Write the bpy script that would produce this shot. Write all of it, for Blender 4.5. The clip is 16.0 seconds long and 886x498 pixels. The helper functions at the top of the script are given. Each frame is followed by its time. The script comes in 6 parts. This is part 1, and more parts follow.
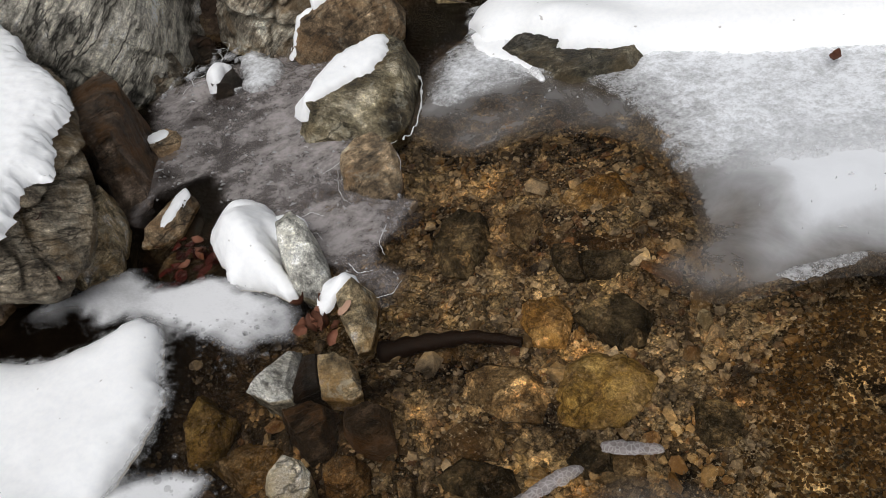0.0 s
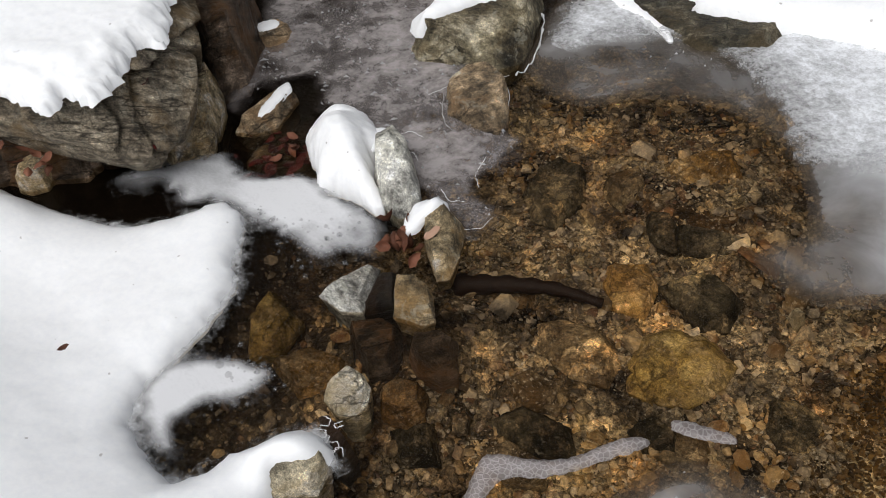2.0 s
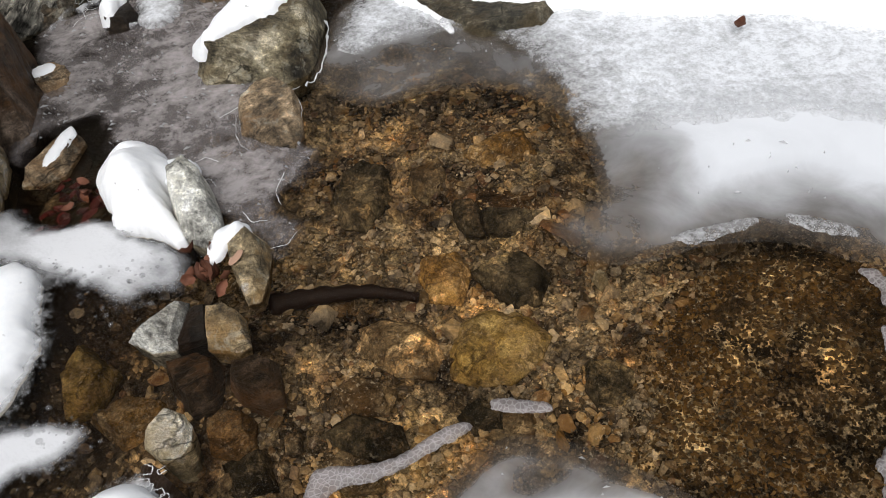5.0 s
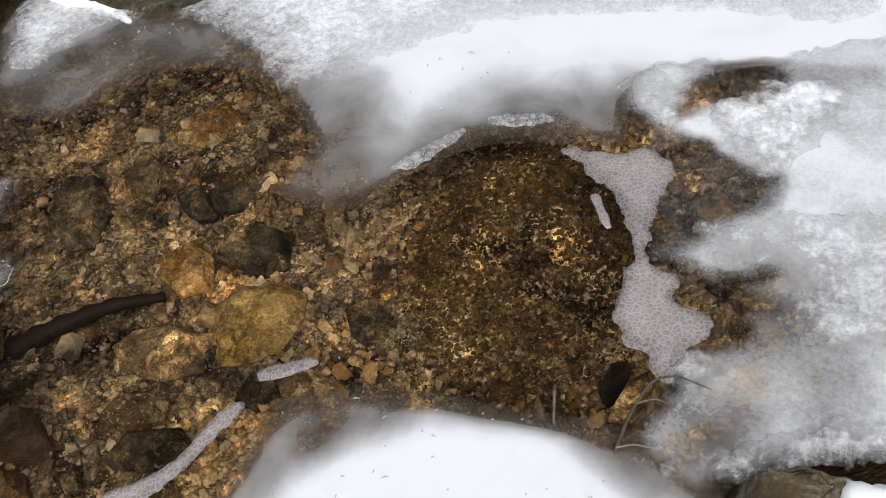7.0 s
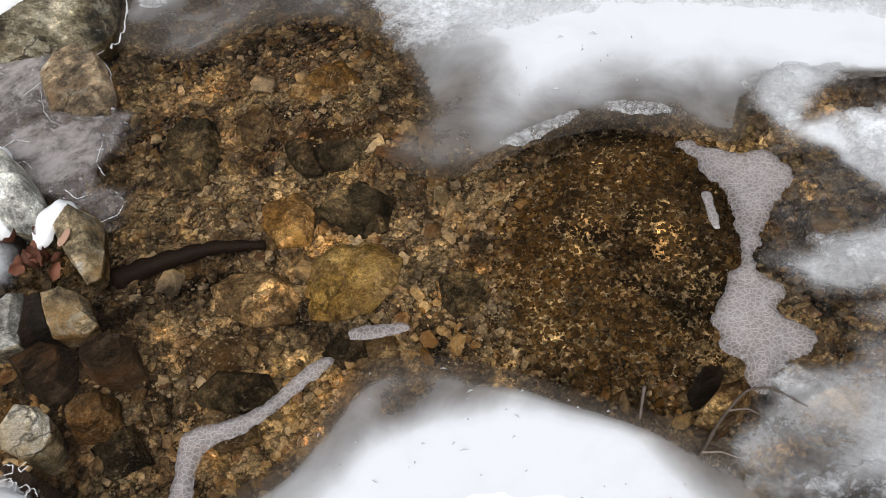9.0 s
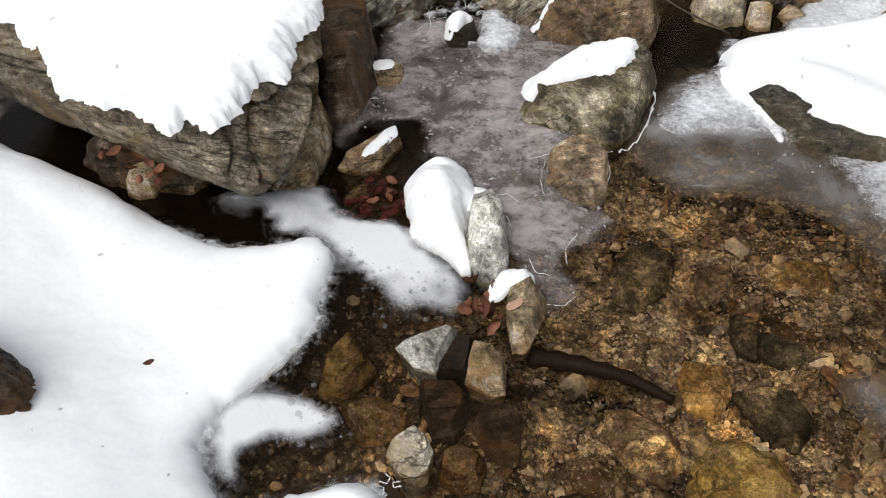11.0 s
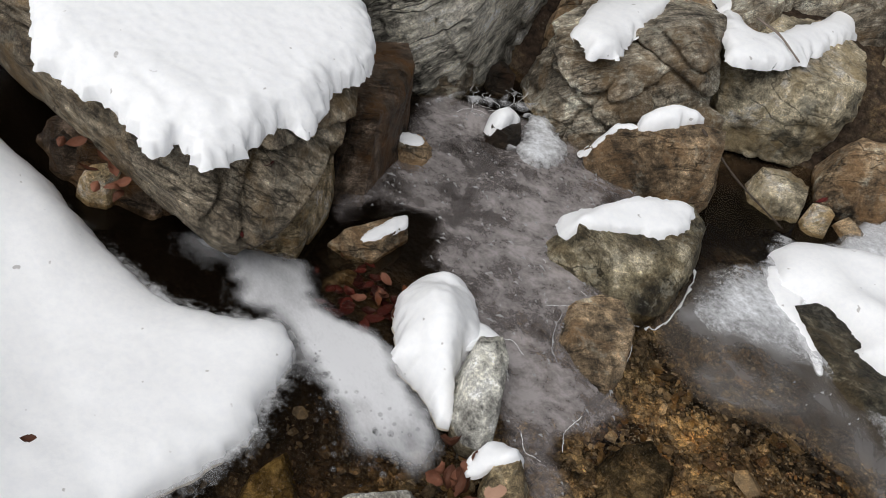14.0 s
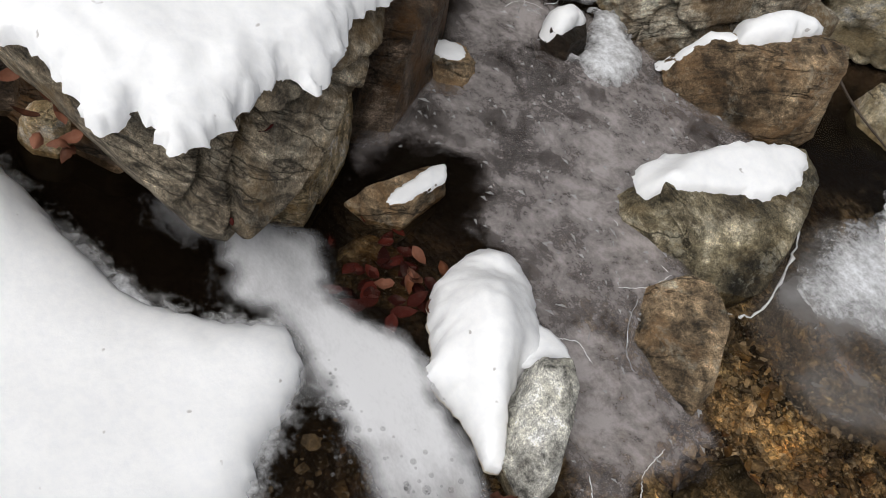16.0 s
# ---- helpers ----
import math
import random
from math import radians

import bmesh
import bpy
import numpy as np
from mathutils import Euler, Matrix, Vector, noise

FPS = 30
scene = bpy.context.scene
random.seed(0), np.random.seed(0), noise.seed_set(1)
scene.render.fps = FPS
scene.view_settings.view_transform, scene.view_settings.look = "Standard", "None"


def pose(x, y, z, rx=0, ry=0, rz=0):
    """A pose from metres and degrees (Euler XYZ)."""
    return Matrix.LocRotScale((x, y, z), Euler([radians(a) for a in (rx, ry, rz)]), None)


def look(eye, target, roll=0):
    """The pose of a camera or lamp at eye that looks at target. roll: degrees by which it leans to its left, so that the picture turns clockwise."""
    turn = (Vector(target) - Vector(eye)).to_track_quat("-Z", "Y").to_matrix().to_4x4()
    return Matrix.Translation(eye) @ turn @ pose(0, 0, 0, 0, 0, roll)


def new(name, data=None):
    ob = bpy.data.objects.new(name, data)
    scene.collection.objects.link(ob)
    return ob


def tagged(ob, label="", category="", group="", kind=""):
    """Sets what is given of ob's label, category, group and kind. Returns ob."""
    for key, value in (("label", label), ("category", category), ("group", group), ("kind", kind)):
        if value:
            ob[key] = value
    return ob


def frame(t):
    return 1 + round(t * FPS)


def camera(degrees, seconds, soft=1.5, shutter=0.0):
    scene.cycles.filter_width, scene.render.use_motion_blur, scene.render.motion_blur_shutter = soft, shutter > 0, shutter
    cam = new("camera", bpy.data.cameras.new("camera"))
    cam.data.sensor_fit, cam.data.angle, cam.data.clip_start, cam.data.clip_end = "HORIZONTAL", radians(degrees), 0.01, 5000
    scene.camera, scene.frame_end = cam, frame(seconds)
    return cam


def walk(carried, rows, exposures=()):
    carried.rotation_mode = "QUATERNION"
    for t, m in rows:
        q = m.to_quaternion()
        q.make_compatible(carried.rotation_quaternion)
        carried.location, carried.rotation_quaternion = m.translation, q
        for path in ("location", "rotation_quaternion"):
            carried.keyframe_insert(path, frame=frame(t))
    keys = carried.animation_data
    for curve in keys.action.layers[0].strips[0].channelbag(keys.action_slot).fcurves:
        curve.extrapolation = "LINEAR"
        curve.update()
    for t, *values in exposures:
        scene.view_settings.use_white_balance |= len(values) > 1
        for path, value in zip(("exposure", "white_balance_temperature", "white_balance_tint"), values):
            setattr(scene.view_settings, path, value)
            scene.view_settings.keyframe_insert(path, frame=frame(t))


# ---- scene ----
cam = camera(53.5, 16.0, soft=0.9)
PATH = [
    (0, (1.0005, -0.5071, 1.3307), (-0.1886, 0.7153, -0.2139), -17.20),
    (0.5, (0.9773, -0.5208, 1.3342), (-0.1329, 0.7176, -0.2553), -13.60),
    (1, (0.9635, -0.5281, 1.3215), (-0.1300, 0.6713, -0.3105), -11.40),
    (1.5, (0.9340, -0.5395, 1.3135), (-0.2672, 0.5612, -0.3105), -10.10),
    (2, (0.9100, -0.5487, 1.3031), (-0.3281, 0.5052, -0.3243), -9.50),
    (2.5, (0.9046, -0.5509, 1.2985), (-0.3261, 0.5009, -0.3347), -9.70),
    (3, (0.9017, -0.5480, 1.2951), (-0.2934, 0.5387, -0.3416), -8.80),
    (3.2, (0.9029, -0.5419, 1.2985), (-0.2908, 0.5556, -0.3335), -8.50),
    (5.3, (1.0284, -0.4691, 1.2928), (0.1672, 0.8456, -0.3865), -11.60),
    (5.5, (1.0390, -0.4694, 1.2836), (0.2600, 0.8748, -0.4129), -12.30),
    (6, (1.0726, -0.4736, 1.2744), (0.4273, 0.8935, -0.4601), -12.20),
    (6.5, (1.0954, -0.4705, 1.2744), (0.5669, 0.9046, -0.4923), -12.40),
    (7, (1.1206, -0.4610, 1.2663), (0.6649, 0.9125, -0.5222), -12.50),
    (7.5, (1.1265, -0.4494, 1.2606), (0.6883, 0.8936, -0.5555), -13.40),
    (8, (1.1146, -0.4481, 1.2571), (0.6699, 0.8795, -0.5682), -12.50),
    (8.5, (1.0958, -0.4540, 1.2606), (0.6050, 0.8638, -0.5590), -12.30),
    (9, (1.0782, -0.4597, 1.2744), (0.4352, 0.8084, -0.5348), -12.60),
    (9.5, (1.0159, -0.4831, 1.2916), (0.1693, 0.6915, -0.4969), -12.00),
    (10, (0.9534, -0.5055, 1.3077), (-0.0585, 0.5713, -0.4555), -10.20),
    (10.2, (0.9259, -0.5024, 1.3353), (-0.1677, 0.5238, -0.4095), -9.50),
    (12.3, (0.7718, -0.6099, 1.4170), (-0.8712, 0.3314, 0.1104), 5.10),
    (12.5, (0.7580, -0.6114, 1.3917), (-0.8148, 0.3924, 0.0449), 9.80),
    (13, (0.7194, -0.5683, 1.3687), (-0.8229, 0.4915, 0.0311), 14.60),
    (13.5, (0.5632, -0.4971, 1.3043), (-0.9402, 0.5607, -0.0782), 15.20),
    (14, (0.4695, -0.4598, 1.2813), (-0.8809, 0.6807, -0.1909), 17.30),
    (14.5, (0.4226, -0.4218, 1.2709), (-0.8008, 0.8210, -0.2300), 18.70),
    (15, (0.2208, -0.3264, 1.2100), (-0.9439, 0.8163, -0.4118), 18.60),
    (15.5, (0.1360, -0.2862, 1.1927), (-0.8799, 0.8682, -0.5187), 23.30),
    (16, (0.0192, -0.2626, 1.1686), (-1.0025, 0.7608, -0.6211), 22.20),
]
walk(cam, [(t, look(e, g, r)) for t, e, g, r in PATH],
     [(0.0, -0.05, 6360, 10), (2.5, 0.04, 6320, 10), (5.5, 0.26, 6300, 10), (7.0, 0.32, 6250, 10), (9.0, 0.32, 6280, 10), (10.1, 0.42, 6300, 10), (12.3, 0.0, 6330, 10), (13.5, -0.1, 6330, 10), (14.5, -0.12, 6380, 10), (16.0, -0.04, 6420, 10)])

# ---- world and light: an even winter overcast ----
world = bpy.data.worlds.new("overcast")
scene.world = world
world.use_nodes = True
wn, wl = world.node_tree.nodes, world.node_tree.links
wn.clear()
sky = wn.new("ShaderNodeTexSky")
sky.sky_type = "NISHITA"
sky.sun_disc = False
sky.sun_elevation, sky.sun_rotation = radians(48), radians(200)
sky.dust_density, sky.air_density = 4.0, 1.0
hs = wn.new("ShaderNodeHueSaturation")
hs.inputs["Saturation"].default_value = 0.22
bg = wn.new("ShaderNodeBackground")
bg.inputs["Strength"].default_value = 0.09
wout = wn.new("ShaderNodeOutputWorld")
wl.new(sky.outputs[0], hs.inputs["Color"])
wl.new(hs.outputs[0], bg.inputs["Color"])
wl.new(bg.outputs[0], wout.inputs["Surface"])

sun_data = bpy.data.lights.new("sun", "SUN")
sun_data.energy, sun_data.angle, sun_data.color = 2.0, radians(40), (1.0, 0.97, 0.93)
sun = new("sun", sun_data)
sun.matrix_world = look((1.5, -1.5, 3.6), (0, 0.4, 0))


# ---- noise and geometry helpers ----
def _hash(i, j, k, seed):
    h = (i * 374761393 + j * 668265263 + k * 2147483647 + seed * 1274126177) & 0xFFFFFFFF
    h = ((h ^ (h >> 13)) * 1274126177) & 0xFFFFFFFF
    return ((h ^ (h >> 16)) & 0xFFFF) / 32767.5 - 1.0


def vnoise(p, seed=0):
    """Smooth value noise of an (n, 3) array, -1 to 1."""
    f = np.floor(p)
    i = f.astype(np.int64)
    u = p - f
    u = u * u * (3 - 2 * u)
    out = 0
    for a in (0, 1):
        for b in (0, 1):
            for c in (0, 1):
                w = (u[:, 0] if a else 1 - u[:, 0]) * (u[:, 1] if b else 1 - u[:, 1]) * (u[:, 2] if c else 1 - u[:, 2])
                out = out + w * _hash(i[:, 0] + a, i[:, 1] + b, i[:, 2] + c, seed)
    return out


def fbm(p, seed=0, octaves=4, gain=0.5):
    out, amp = 0, 1.0
    for o in range(octaves):
        out = out + amp * vnoise(p * 2 ** o + 17.3 * o, seed + o)
        amp *= gain
    return out


def fbm2(x, y, scale, seed=0, octaves=4, gain=0.5):
    x, y = np.asarray(x, float), np.asarray(y, float)
    p = np.stack([x.ravel() * scale, y.ravel() * scale, np.full(x.size, 0.37)], 1)
    return fbm(p, seed, octaves, gain).reshape(x.shape)


def blocks(p, seed):
    """Broken blocks: for each point its block's own number, its tilt and the distance to the next joint."""
    f = np.floor(p).astype(np.int64)
    first, second = np.full(len(p), 9.0), np.full(len(p), 9.0)
    own, tilt = np.zeros(len(p)), np.zeros(len(p))
    for a in (-1, 0, 1):
        for b in (-1, 0, 1):
            for c in (-1, 0, 1):
                i, j, k = f[:, 0] + a, f[:, 1] + b, f[:, 2] + c
                h = [_hash(i, j, k, seed + s) for s in range(3)]
                e = p - np.stack([i + 0.5 + 0.42 * h[0], j + 0.5 + 0.42 * h[1], k + 0.5 + 0.42 * h[2]], 1)
                d = np.sqrt((e ** 2).sum(1))
                near = d < first
                second = np.where(near, first, np.minimum(second, d))
                own = np.where(near, h[1], own)
                tilt = np.where(near, e[:, 0] * h[2] + e[:, 1] * h[0] + e[:, 2] * h[1], tilt)
                first = np.where(near, d, first)
    return own, tilt, second - first


def smooth_outline(pts, per=8):
    """A closed Catmull-Rom curve through a few corners."""
    p = np.array(pts, float)
    n = len(p)
    out = []
    for i in range(n):
        a, b, c, d = p[i - 1], p[i], p[(i + 1) % n], p[(i + 2) % n]
        for t in np.arange(per) / per:
            out.append(0.5 * (2 * b + (c - a) * t + (2 * a - 5 * b + 4 * c - d) * t * t + (3 * b - a - 3 * c + d) * t ** 3))
    return np.array(out)


def sdf(x, y, poly):
    """Distance to a closed outline, positive inside."""
    x, y = np.asarray(x, float), np.asarray(y, float)
    best = np.full(x.shape, 1e9)
    inside = np.zeros(x.shape, bool)
    for (ax, ay), (bx, by) in zip(poly, np.roll(poly, -1, 0)):
        ex, ey = bx - ax, by - ay
        t = np.clip(((x - ax) * ex + (y - ay) * ey) / max(ex * ex + ey * ey, 1e-12), 0, 1)
        best = np.minimum(best, (x - ax - t * ex) ** 2 + (y - ay - t * ey) ** 2)
        if ay != by:
            inside ^= ((ay > y) != (by > y)) & (x < ex * (y - ay) / (by - ay) + ax)
    d = np.sqrt(best)
    return np.where(inside, d, -d)


def step(a, b, v):
    t = np.clip((v - a) / (b - a), 0, 1)
    return t * t * (3 - 2 * t)


def mesh_of(name, verts, faces, smooth=True):
    me = bpy.data.meshes.new(name)
    if isinstance(faces, np.ndarray):
        faces = faces.tolist()
    me.from_pydata(np.asarray(verts, float).tolist(), [], faces)
    if smooth:
        me.polygons.foreach_set("use_smooth", [True] * len(me.polygons))
    me.update()
    return me


def thing(name, me, material, label, category, at=(0, 0, 0), group="", kind="", parent=None):
    ob = new(name, me)
    me.materials.append(material)
    ob.location = at
    if parent is None:
        tagged(ob, label, category, group, kind)
    else:
        ob.parent = parent
        if label:
            tagged(ob, label)
    return ob


def part(name, me, material, parent, label=""):
    """A mesh of its own under a thing; the mesh is in the parent's own space."""
    return thing(name, me, material, label, "", parent=parent)


# ---- materials ----
def nodes_of(name):
    m = bpy.data.materials.new(name)
    m.use_nodes = True
    nt = m.node_tree
    nt.nodes.clear()
    return m, nt.nodes, nt.links


def put_out(n, l, shader):
    o = n.new("ShaderNodeOutputMaterial")
    l.new(shader, o.inputs["Surface"])


def ramp(n, l, fac, stops):
    r = n.new("ShaderNodeValToRGB")
    el = r.color_ramp.elements
    while len(el) < len(stops):
        el.new(0.5)
    for e, (p, c) in zip(el, stops):
        e.position = p
        e.color = (*c, 1) if len(c) == 3 else c
    l.new(fac, r.inputs[0])
    return r.outputs["Color"]


def noise_node(n, l, vec, scale, detail=6, rough=0.6, distort=0.0):
    t = n.new("ShaderNodeTexNoise")
    t.inputs["Scale"].default_value, t.inputs["Detail"].default_value = scale, detail
    t.inputs["Roughness"].default_value, t.inputs["Distortion"].default_value = rough, distort
    l.new(vec, t.inputs["Vector"])
    return t.outputs["Fac"]


def maths(n, l, op, a, b):
    m = n.new("ShaderNodeMath")
    m.operation = op
    for s, v in zip(m.inputs, (a, b)):
        if isinstance(v, (int, float)):
            s.default_value = v
        else:
            l.new(v, s)
    return m.outputs[0]


def mix_rgb(n, l, fac, a, b, mode="MIX"):
    m = n.new("ShaderNodeMix")
    m.data_type, m.blend_type = "RGBA", mode
    for s, v in ((m.inputs[0], fac), (m.inputs[6], a), (m.inputs[7], b)):
        if isinstance(v, (int, float)):
            s.default_value = v
        elif isinstance(v, tuple):
            s.default_value = (*v, 1)
        else:
            l.new(v, s)
    return m.outputs[2]


def own_coords(n, l, wander=8.0, squash=(1, 1, 1), turn=(0, 0, 0)):
    """Object coordinates, shifted by the object's own random number, turned and stretched."""
    c = n.new("ShaderNodeTexCoord")
    info = n.new("ShaderNodeObjectInfo")
    add = n.new("ShaderNodeVectorMath")
    add.operation = "MULTIPLY_ADD"
    comb = n.new("ShaderNodeCombineXYZ")
    for i in range(3):
        l.new(info.outputs["Random"], comb.inputs[i])
    l.new(comb.outputs[0], add.inputs[0])
    add.inputs[1].default_value = (wander, wander * 1.7, wander * 0.6)
    l.new(c.outputs["Object"], add.inputs[2])
    mp = n.new("ShaderNodeMapping")
    mp.inputs["Rotation"].default_value = [radians(a) for a in turn]
    l.new(add.outputs[0], mp.inputs["Vector"])
    st = n.new("ShaderNodeMapping")
    st.inputs["Scale"].default_value = squash
    l.new(mp.outputs["Vector"], st.inputs["Vector"])
    return add.outputs[0], st.outputs["Vector"], info.outputs["Random"]


def bed_tone(n, l, c):
    """Silt and fine grit of the streambed: dark olive brown with ochre, rusty and black patches and pale flecks, in
    stone-like cells with the shade between them painted in.
    """
    broad = noise_node(n, l, c, 4.5, 8, 0.66, 0.8)
    col = ramp(n, l, broad, [(0.38, (0.012, 0.009, 0.007)), (0.45, (0.085, 0.066, 0.045)), (0.55, (0.25, 0.205, 0.14)), (0.64, (0.42, 0.33, 0.19))])
    rust = ramp(n, l, noise_node(n, l, c, 2.6, 6, 0.6, 1.2), [(0.5, (1.0, 1.0, 1.0)), (0.66, (1.15, 0.9, 0.66))])
    col = mix_rgb(n, l, 1.0, col, rust, "MULTIPLY")
    for scale, bend, stops in ((13, 0.09, [(0.0, (0.42, 0.41, 0.40)), (0.3, (0.88, 0.86, 0.84)), (0.55, (1.3, 1.27, 1.22)), (0.8, (1.6, 1.48, 1.25)), (1.0, (2.2, 2.12, 1.98))]),
                               (38, 0.04, [(0.0, (0.5, 0.5, 0.5)), (0.4, (1.05, 1.04, 1.03)), (0.8, (1.4, 1.37, 1.3)), (1.0, (2.5, 2.45, 2.35))])):
        t = n.new("ShaderNodeTexNoise")
        t.inputs["Scale"].default_value, t.inputs["Detail"].default_value = scale * 1.4, 4
        l.new(c, t.inputs["Vector"])
        w = n.new("ShaderNodeVectorMath")
        w.operation = "MULTIPLY_ADD"
        l.new(t.outputs["Color"], w.inputs[0])
        w.inputs[1].default_value = (bend, bend, bend)
        l.new(c, w.inputs[2])
        cell, rim = n.new("ShaderNodeTexVoronoi"), n.new("ShaderNodeTexVoronoi")
        rim.feature = "DISTANCE_TO_EDGE"
        for v in (cell, rim):
            v.inputs["Scale"].default_value = scale
            l.new(w.outputs[0], v.inputs["Vector"])
        sep = n.new("ShaderNodeSeparateColor")
        l.new(cell.outputs["Color"], sep.inputs[0])
        col = mix_rgb(n, l, 1.0, col, ramp(n, l, sep.outputs[0], stops), "MULTIPLY")
        # dark rims paint the shadow gaps between stones
        col = mix_rgb(n, l, 1.0, col, ramp(n, l, rim.outputs["Distance"], [(0.0, (0.35, 0.34, 0.33)), (0.09, (1.0, 1.0, 1.0))]), "MULTIPLY")
    col = mix_rgb(n, l, 1.0, col, ramp(n, l, noise_node(n, l, c, 95, 8, 0.9), [(0.38, (0.18, 0.18, 0.18)), (0.5, (0.9, 0.9, 0.9)), (0.62, (2.5, 2.4, 2.2))]), "MULTIPLY")
    fleck = ramp(n, l, noise_node(n, l, c, 120, 3, 0.6), [(0.59, (0, 0, 0)), (0.64, (1, 1, 1))])
    zone = ramp(n, l, noise_node(n, l, c, 7, 4, 0.6), [(0.42, (0, 0, 0)), (0.58, (1, 1, 1))])
    return mix_rgb(n, l, maths(n, l, "MULTIPLY", fleck, maths(n, l, "MULTIPLY", zone, 0.8)), col, (0.56, 0.49, 0.38))


def rock_material(name, dark, mid, light, stain=None, turn=(20, 35, 15), layers=5.0, rough=0.75, bump=0.6, lichen=0.0, grain=1.0, silt=0.0, gloss=0.3, streak=0.5, crackle=0.8):
    """Weathered stone: broad blotches, fine foliation, mineral speckle, a few dark cracks, lichen, rusty stains and silt."""
    m, n, l = nodes_of(name)
    plain, banded, rnd = own_coords(n, l, squash=(1.0, 1.0, layers), turn=turn)

    def warped(vec, scale, size):
        w = n.new("ShaderNodeVectorMath")
        w.operation = "MULTIPLY_ADD"
        t = n.new("ShaderNodeTexNoise")
        t.inputs["Scale"].default_value, t.inputs["Detail"].default_value = scale, 5
        l.new(vec, t.inputs["Vector"])
        l.new(t.outputs["Color"], w.inputs[0])
        w.inputs[1].default_value = (size, size, size)
        l.new(vec, w.inputs[2])
        return w.outputs[0]
    broad = noise_node(n, l, plain, 6 * grain, 9, 0.68, 0.5)
    bands = noise_node(n, l, warped(banded, 5, 0.25), 15 * grain, 9, 0.7, 0.1)
    fine = noise_node(n, l, plain, 170, 7, 0.85)
    specks = noise_node(n, l, plain, 480, 3, 0.7)
    rugged = noise_node(n, l, plain, 46 * min(grain, 1.3), 10, 0.8, 0.4)
    tone = maths(n, l, "ADD", maths(n, l, "MULTIPLY", bands, streak), maths(n, l, "MULTIPLY", broad, 1.0 - streak))
    col = ramp(n, l, tone, [(0.385, tuple(0.4 * v for v in dark)), (0.455, tuple(0.6 * d + 0.3 * v for d, v in zip(dark, mid))), (0.53, tuple(min(1.0, 0.98 * v) for v in mid)), (0.63, tuple(min(1.0, 1.2 * v) for v in light))])
    blot = noise_node(n, l, plain, 2.6 * grain, 7, 0.7, 0.9)
    col = mix_rgb(n, l, 1.0, col, ramp(n, l, blot, [(0.4, (0.42, 0.40, 0.38)), (0.52, (0.95, 0.95, 0.95)), (0.64, (1.2, 1.19, 1.16))]), "MULTIPLY")
    col = mix_rgb(n, l, 1.0, col, ramp(n, l, fine, [(0.33, (0.45, 0.45, 0.45)), (0.5, (1.0, 1.0, 1.0)), (0.67, (1.6, 1.58, 1.53))]), "MULTIPLY")
    col = mix_rgb(n, l, 1.0, col, ramp(n, l, specks, [(0.36, (0.5, 0.5, 0.5)), (0.5, (1.0, 1.0, 1.0)), (0.68, (1.45, 1.45, 1.42))]), "MULTIPLY")
    col = mix_rgb(n, l, 1.0, col, ramp(n, l, rugged, [(0.36, (0.3, 0.3, 0.3)), (0.47, (0.9, 0.9, 0.9)), (0.55, (1.1, 1.1, 1.1)), (0.68, (1.7, 1.68, 1.62))]), "MULTIPLY")
    if stain:
        s = ramp(n, l, noise_node(n, l, plain, 5, 8, 0.7, 0.8), [(0.48, (0, 0, 0)), (0.6, (1, 1, 1))])
        col = mix_rgb(n, l, maths(n, l, "MULTIPLY", s, 0.7), col, mix_rgb(n, l, 1.0, stain, ramp(n, l, fine, [(0.3, (0.5, 0.5, 0.5)), (0.7, (1.7, 1.6, 1.5))]), "MULTIPLY"))
    if lichen:
        s = ramp(n, l, noise_node(n, l, plain, 17, 10, 0.8, 0.4), [(0.54, (0, 0, 0)), (0.6, (1, 1, 1))])
        col = mix_rgb(n, l, maths(n, l, "MULTIPLY", s, lichen), col, (0.50, 0.48, 0.39))
    vo = n.new("ShaderNodeTexVoronoi")
    vo.feature = "DISTANCE_TO_EDGE"
    vo.inputs["Scale"].default_value = 3.2 * grain
    l.new(warped(banded, 7, 0.35), vo.inputs["Vector"])
    gate = ramp(n, l, noise_node(n, l, plain, 4 * grain, 3, 0.5), [(0.43, (0, 0, 0)), (0.52, (1, 1, 1))])
    lines = maths(n, l, "MULTIPLY", maths(n, l, "MULTIPLY", ramp(n, l, vo.outputs["Distance"], [(0.0, (1, 1, 1)), (0.026, (0, 0, 0))]), gate), crackle)
    vb = n.new("ShaderNodeTexVoronoi")
    vb.feature = "DISTANCE_TO_EDGE"
    vb.inputs["Scale"].default_value = 9.0 * grain
    l.new(warped(banded, 16, 0.22), vb.inputs["Vector"])
    gate2 = ramp(n, l, noise_node(n, l, plain, 7 * grain, 4, 0.6), [(0.5, (0, 0, 0)), (0.6, (1, 1, 1))])
    lines = maths(n, l, "MAXIMUM", lines, maths(n, l, "MULTIPLY", maths(n, l, "MULTIPLY", ramp(n, l, vb.outputs["Distance"], [(0.0, (1, 1, 1)), (0.03, (0, 0, 0))]), gate2), 0.6 * crackle))
    col = mix_rgb(n, l, lines, col, tuple(0.25 * v for v in dark))
    if silt:
        s = ramp(n, l, noise_node(n, l, plain, 20, 8, 0.75), [(0.36, (0, 0, 0)), (0.6, (1, 1, 1))])
        col = mix_rgb(n, l, maths(n, l, "MULTIPLY", s, silt), col, bed_tone(n, l, plain))
    b = n.new("ShaderNodeBsdfPrincipled")
    l.new(col, b.inputs["Base Color"])
    l.new(maths(n, l, "ADD", maths(n, l, "MULTIPLY", broad, 0.4), rough - 0.2), b.inputs["Roughness"])
    b.inputs["Specular IOR Level"].default_value = 0.06 if silt else gloss
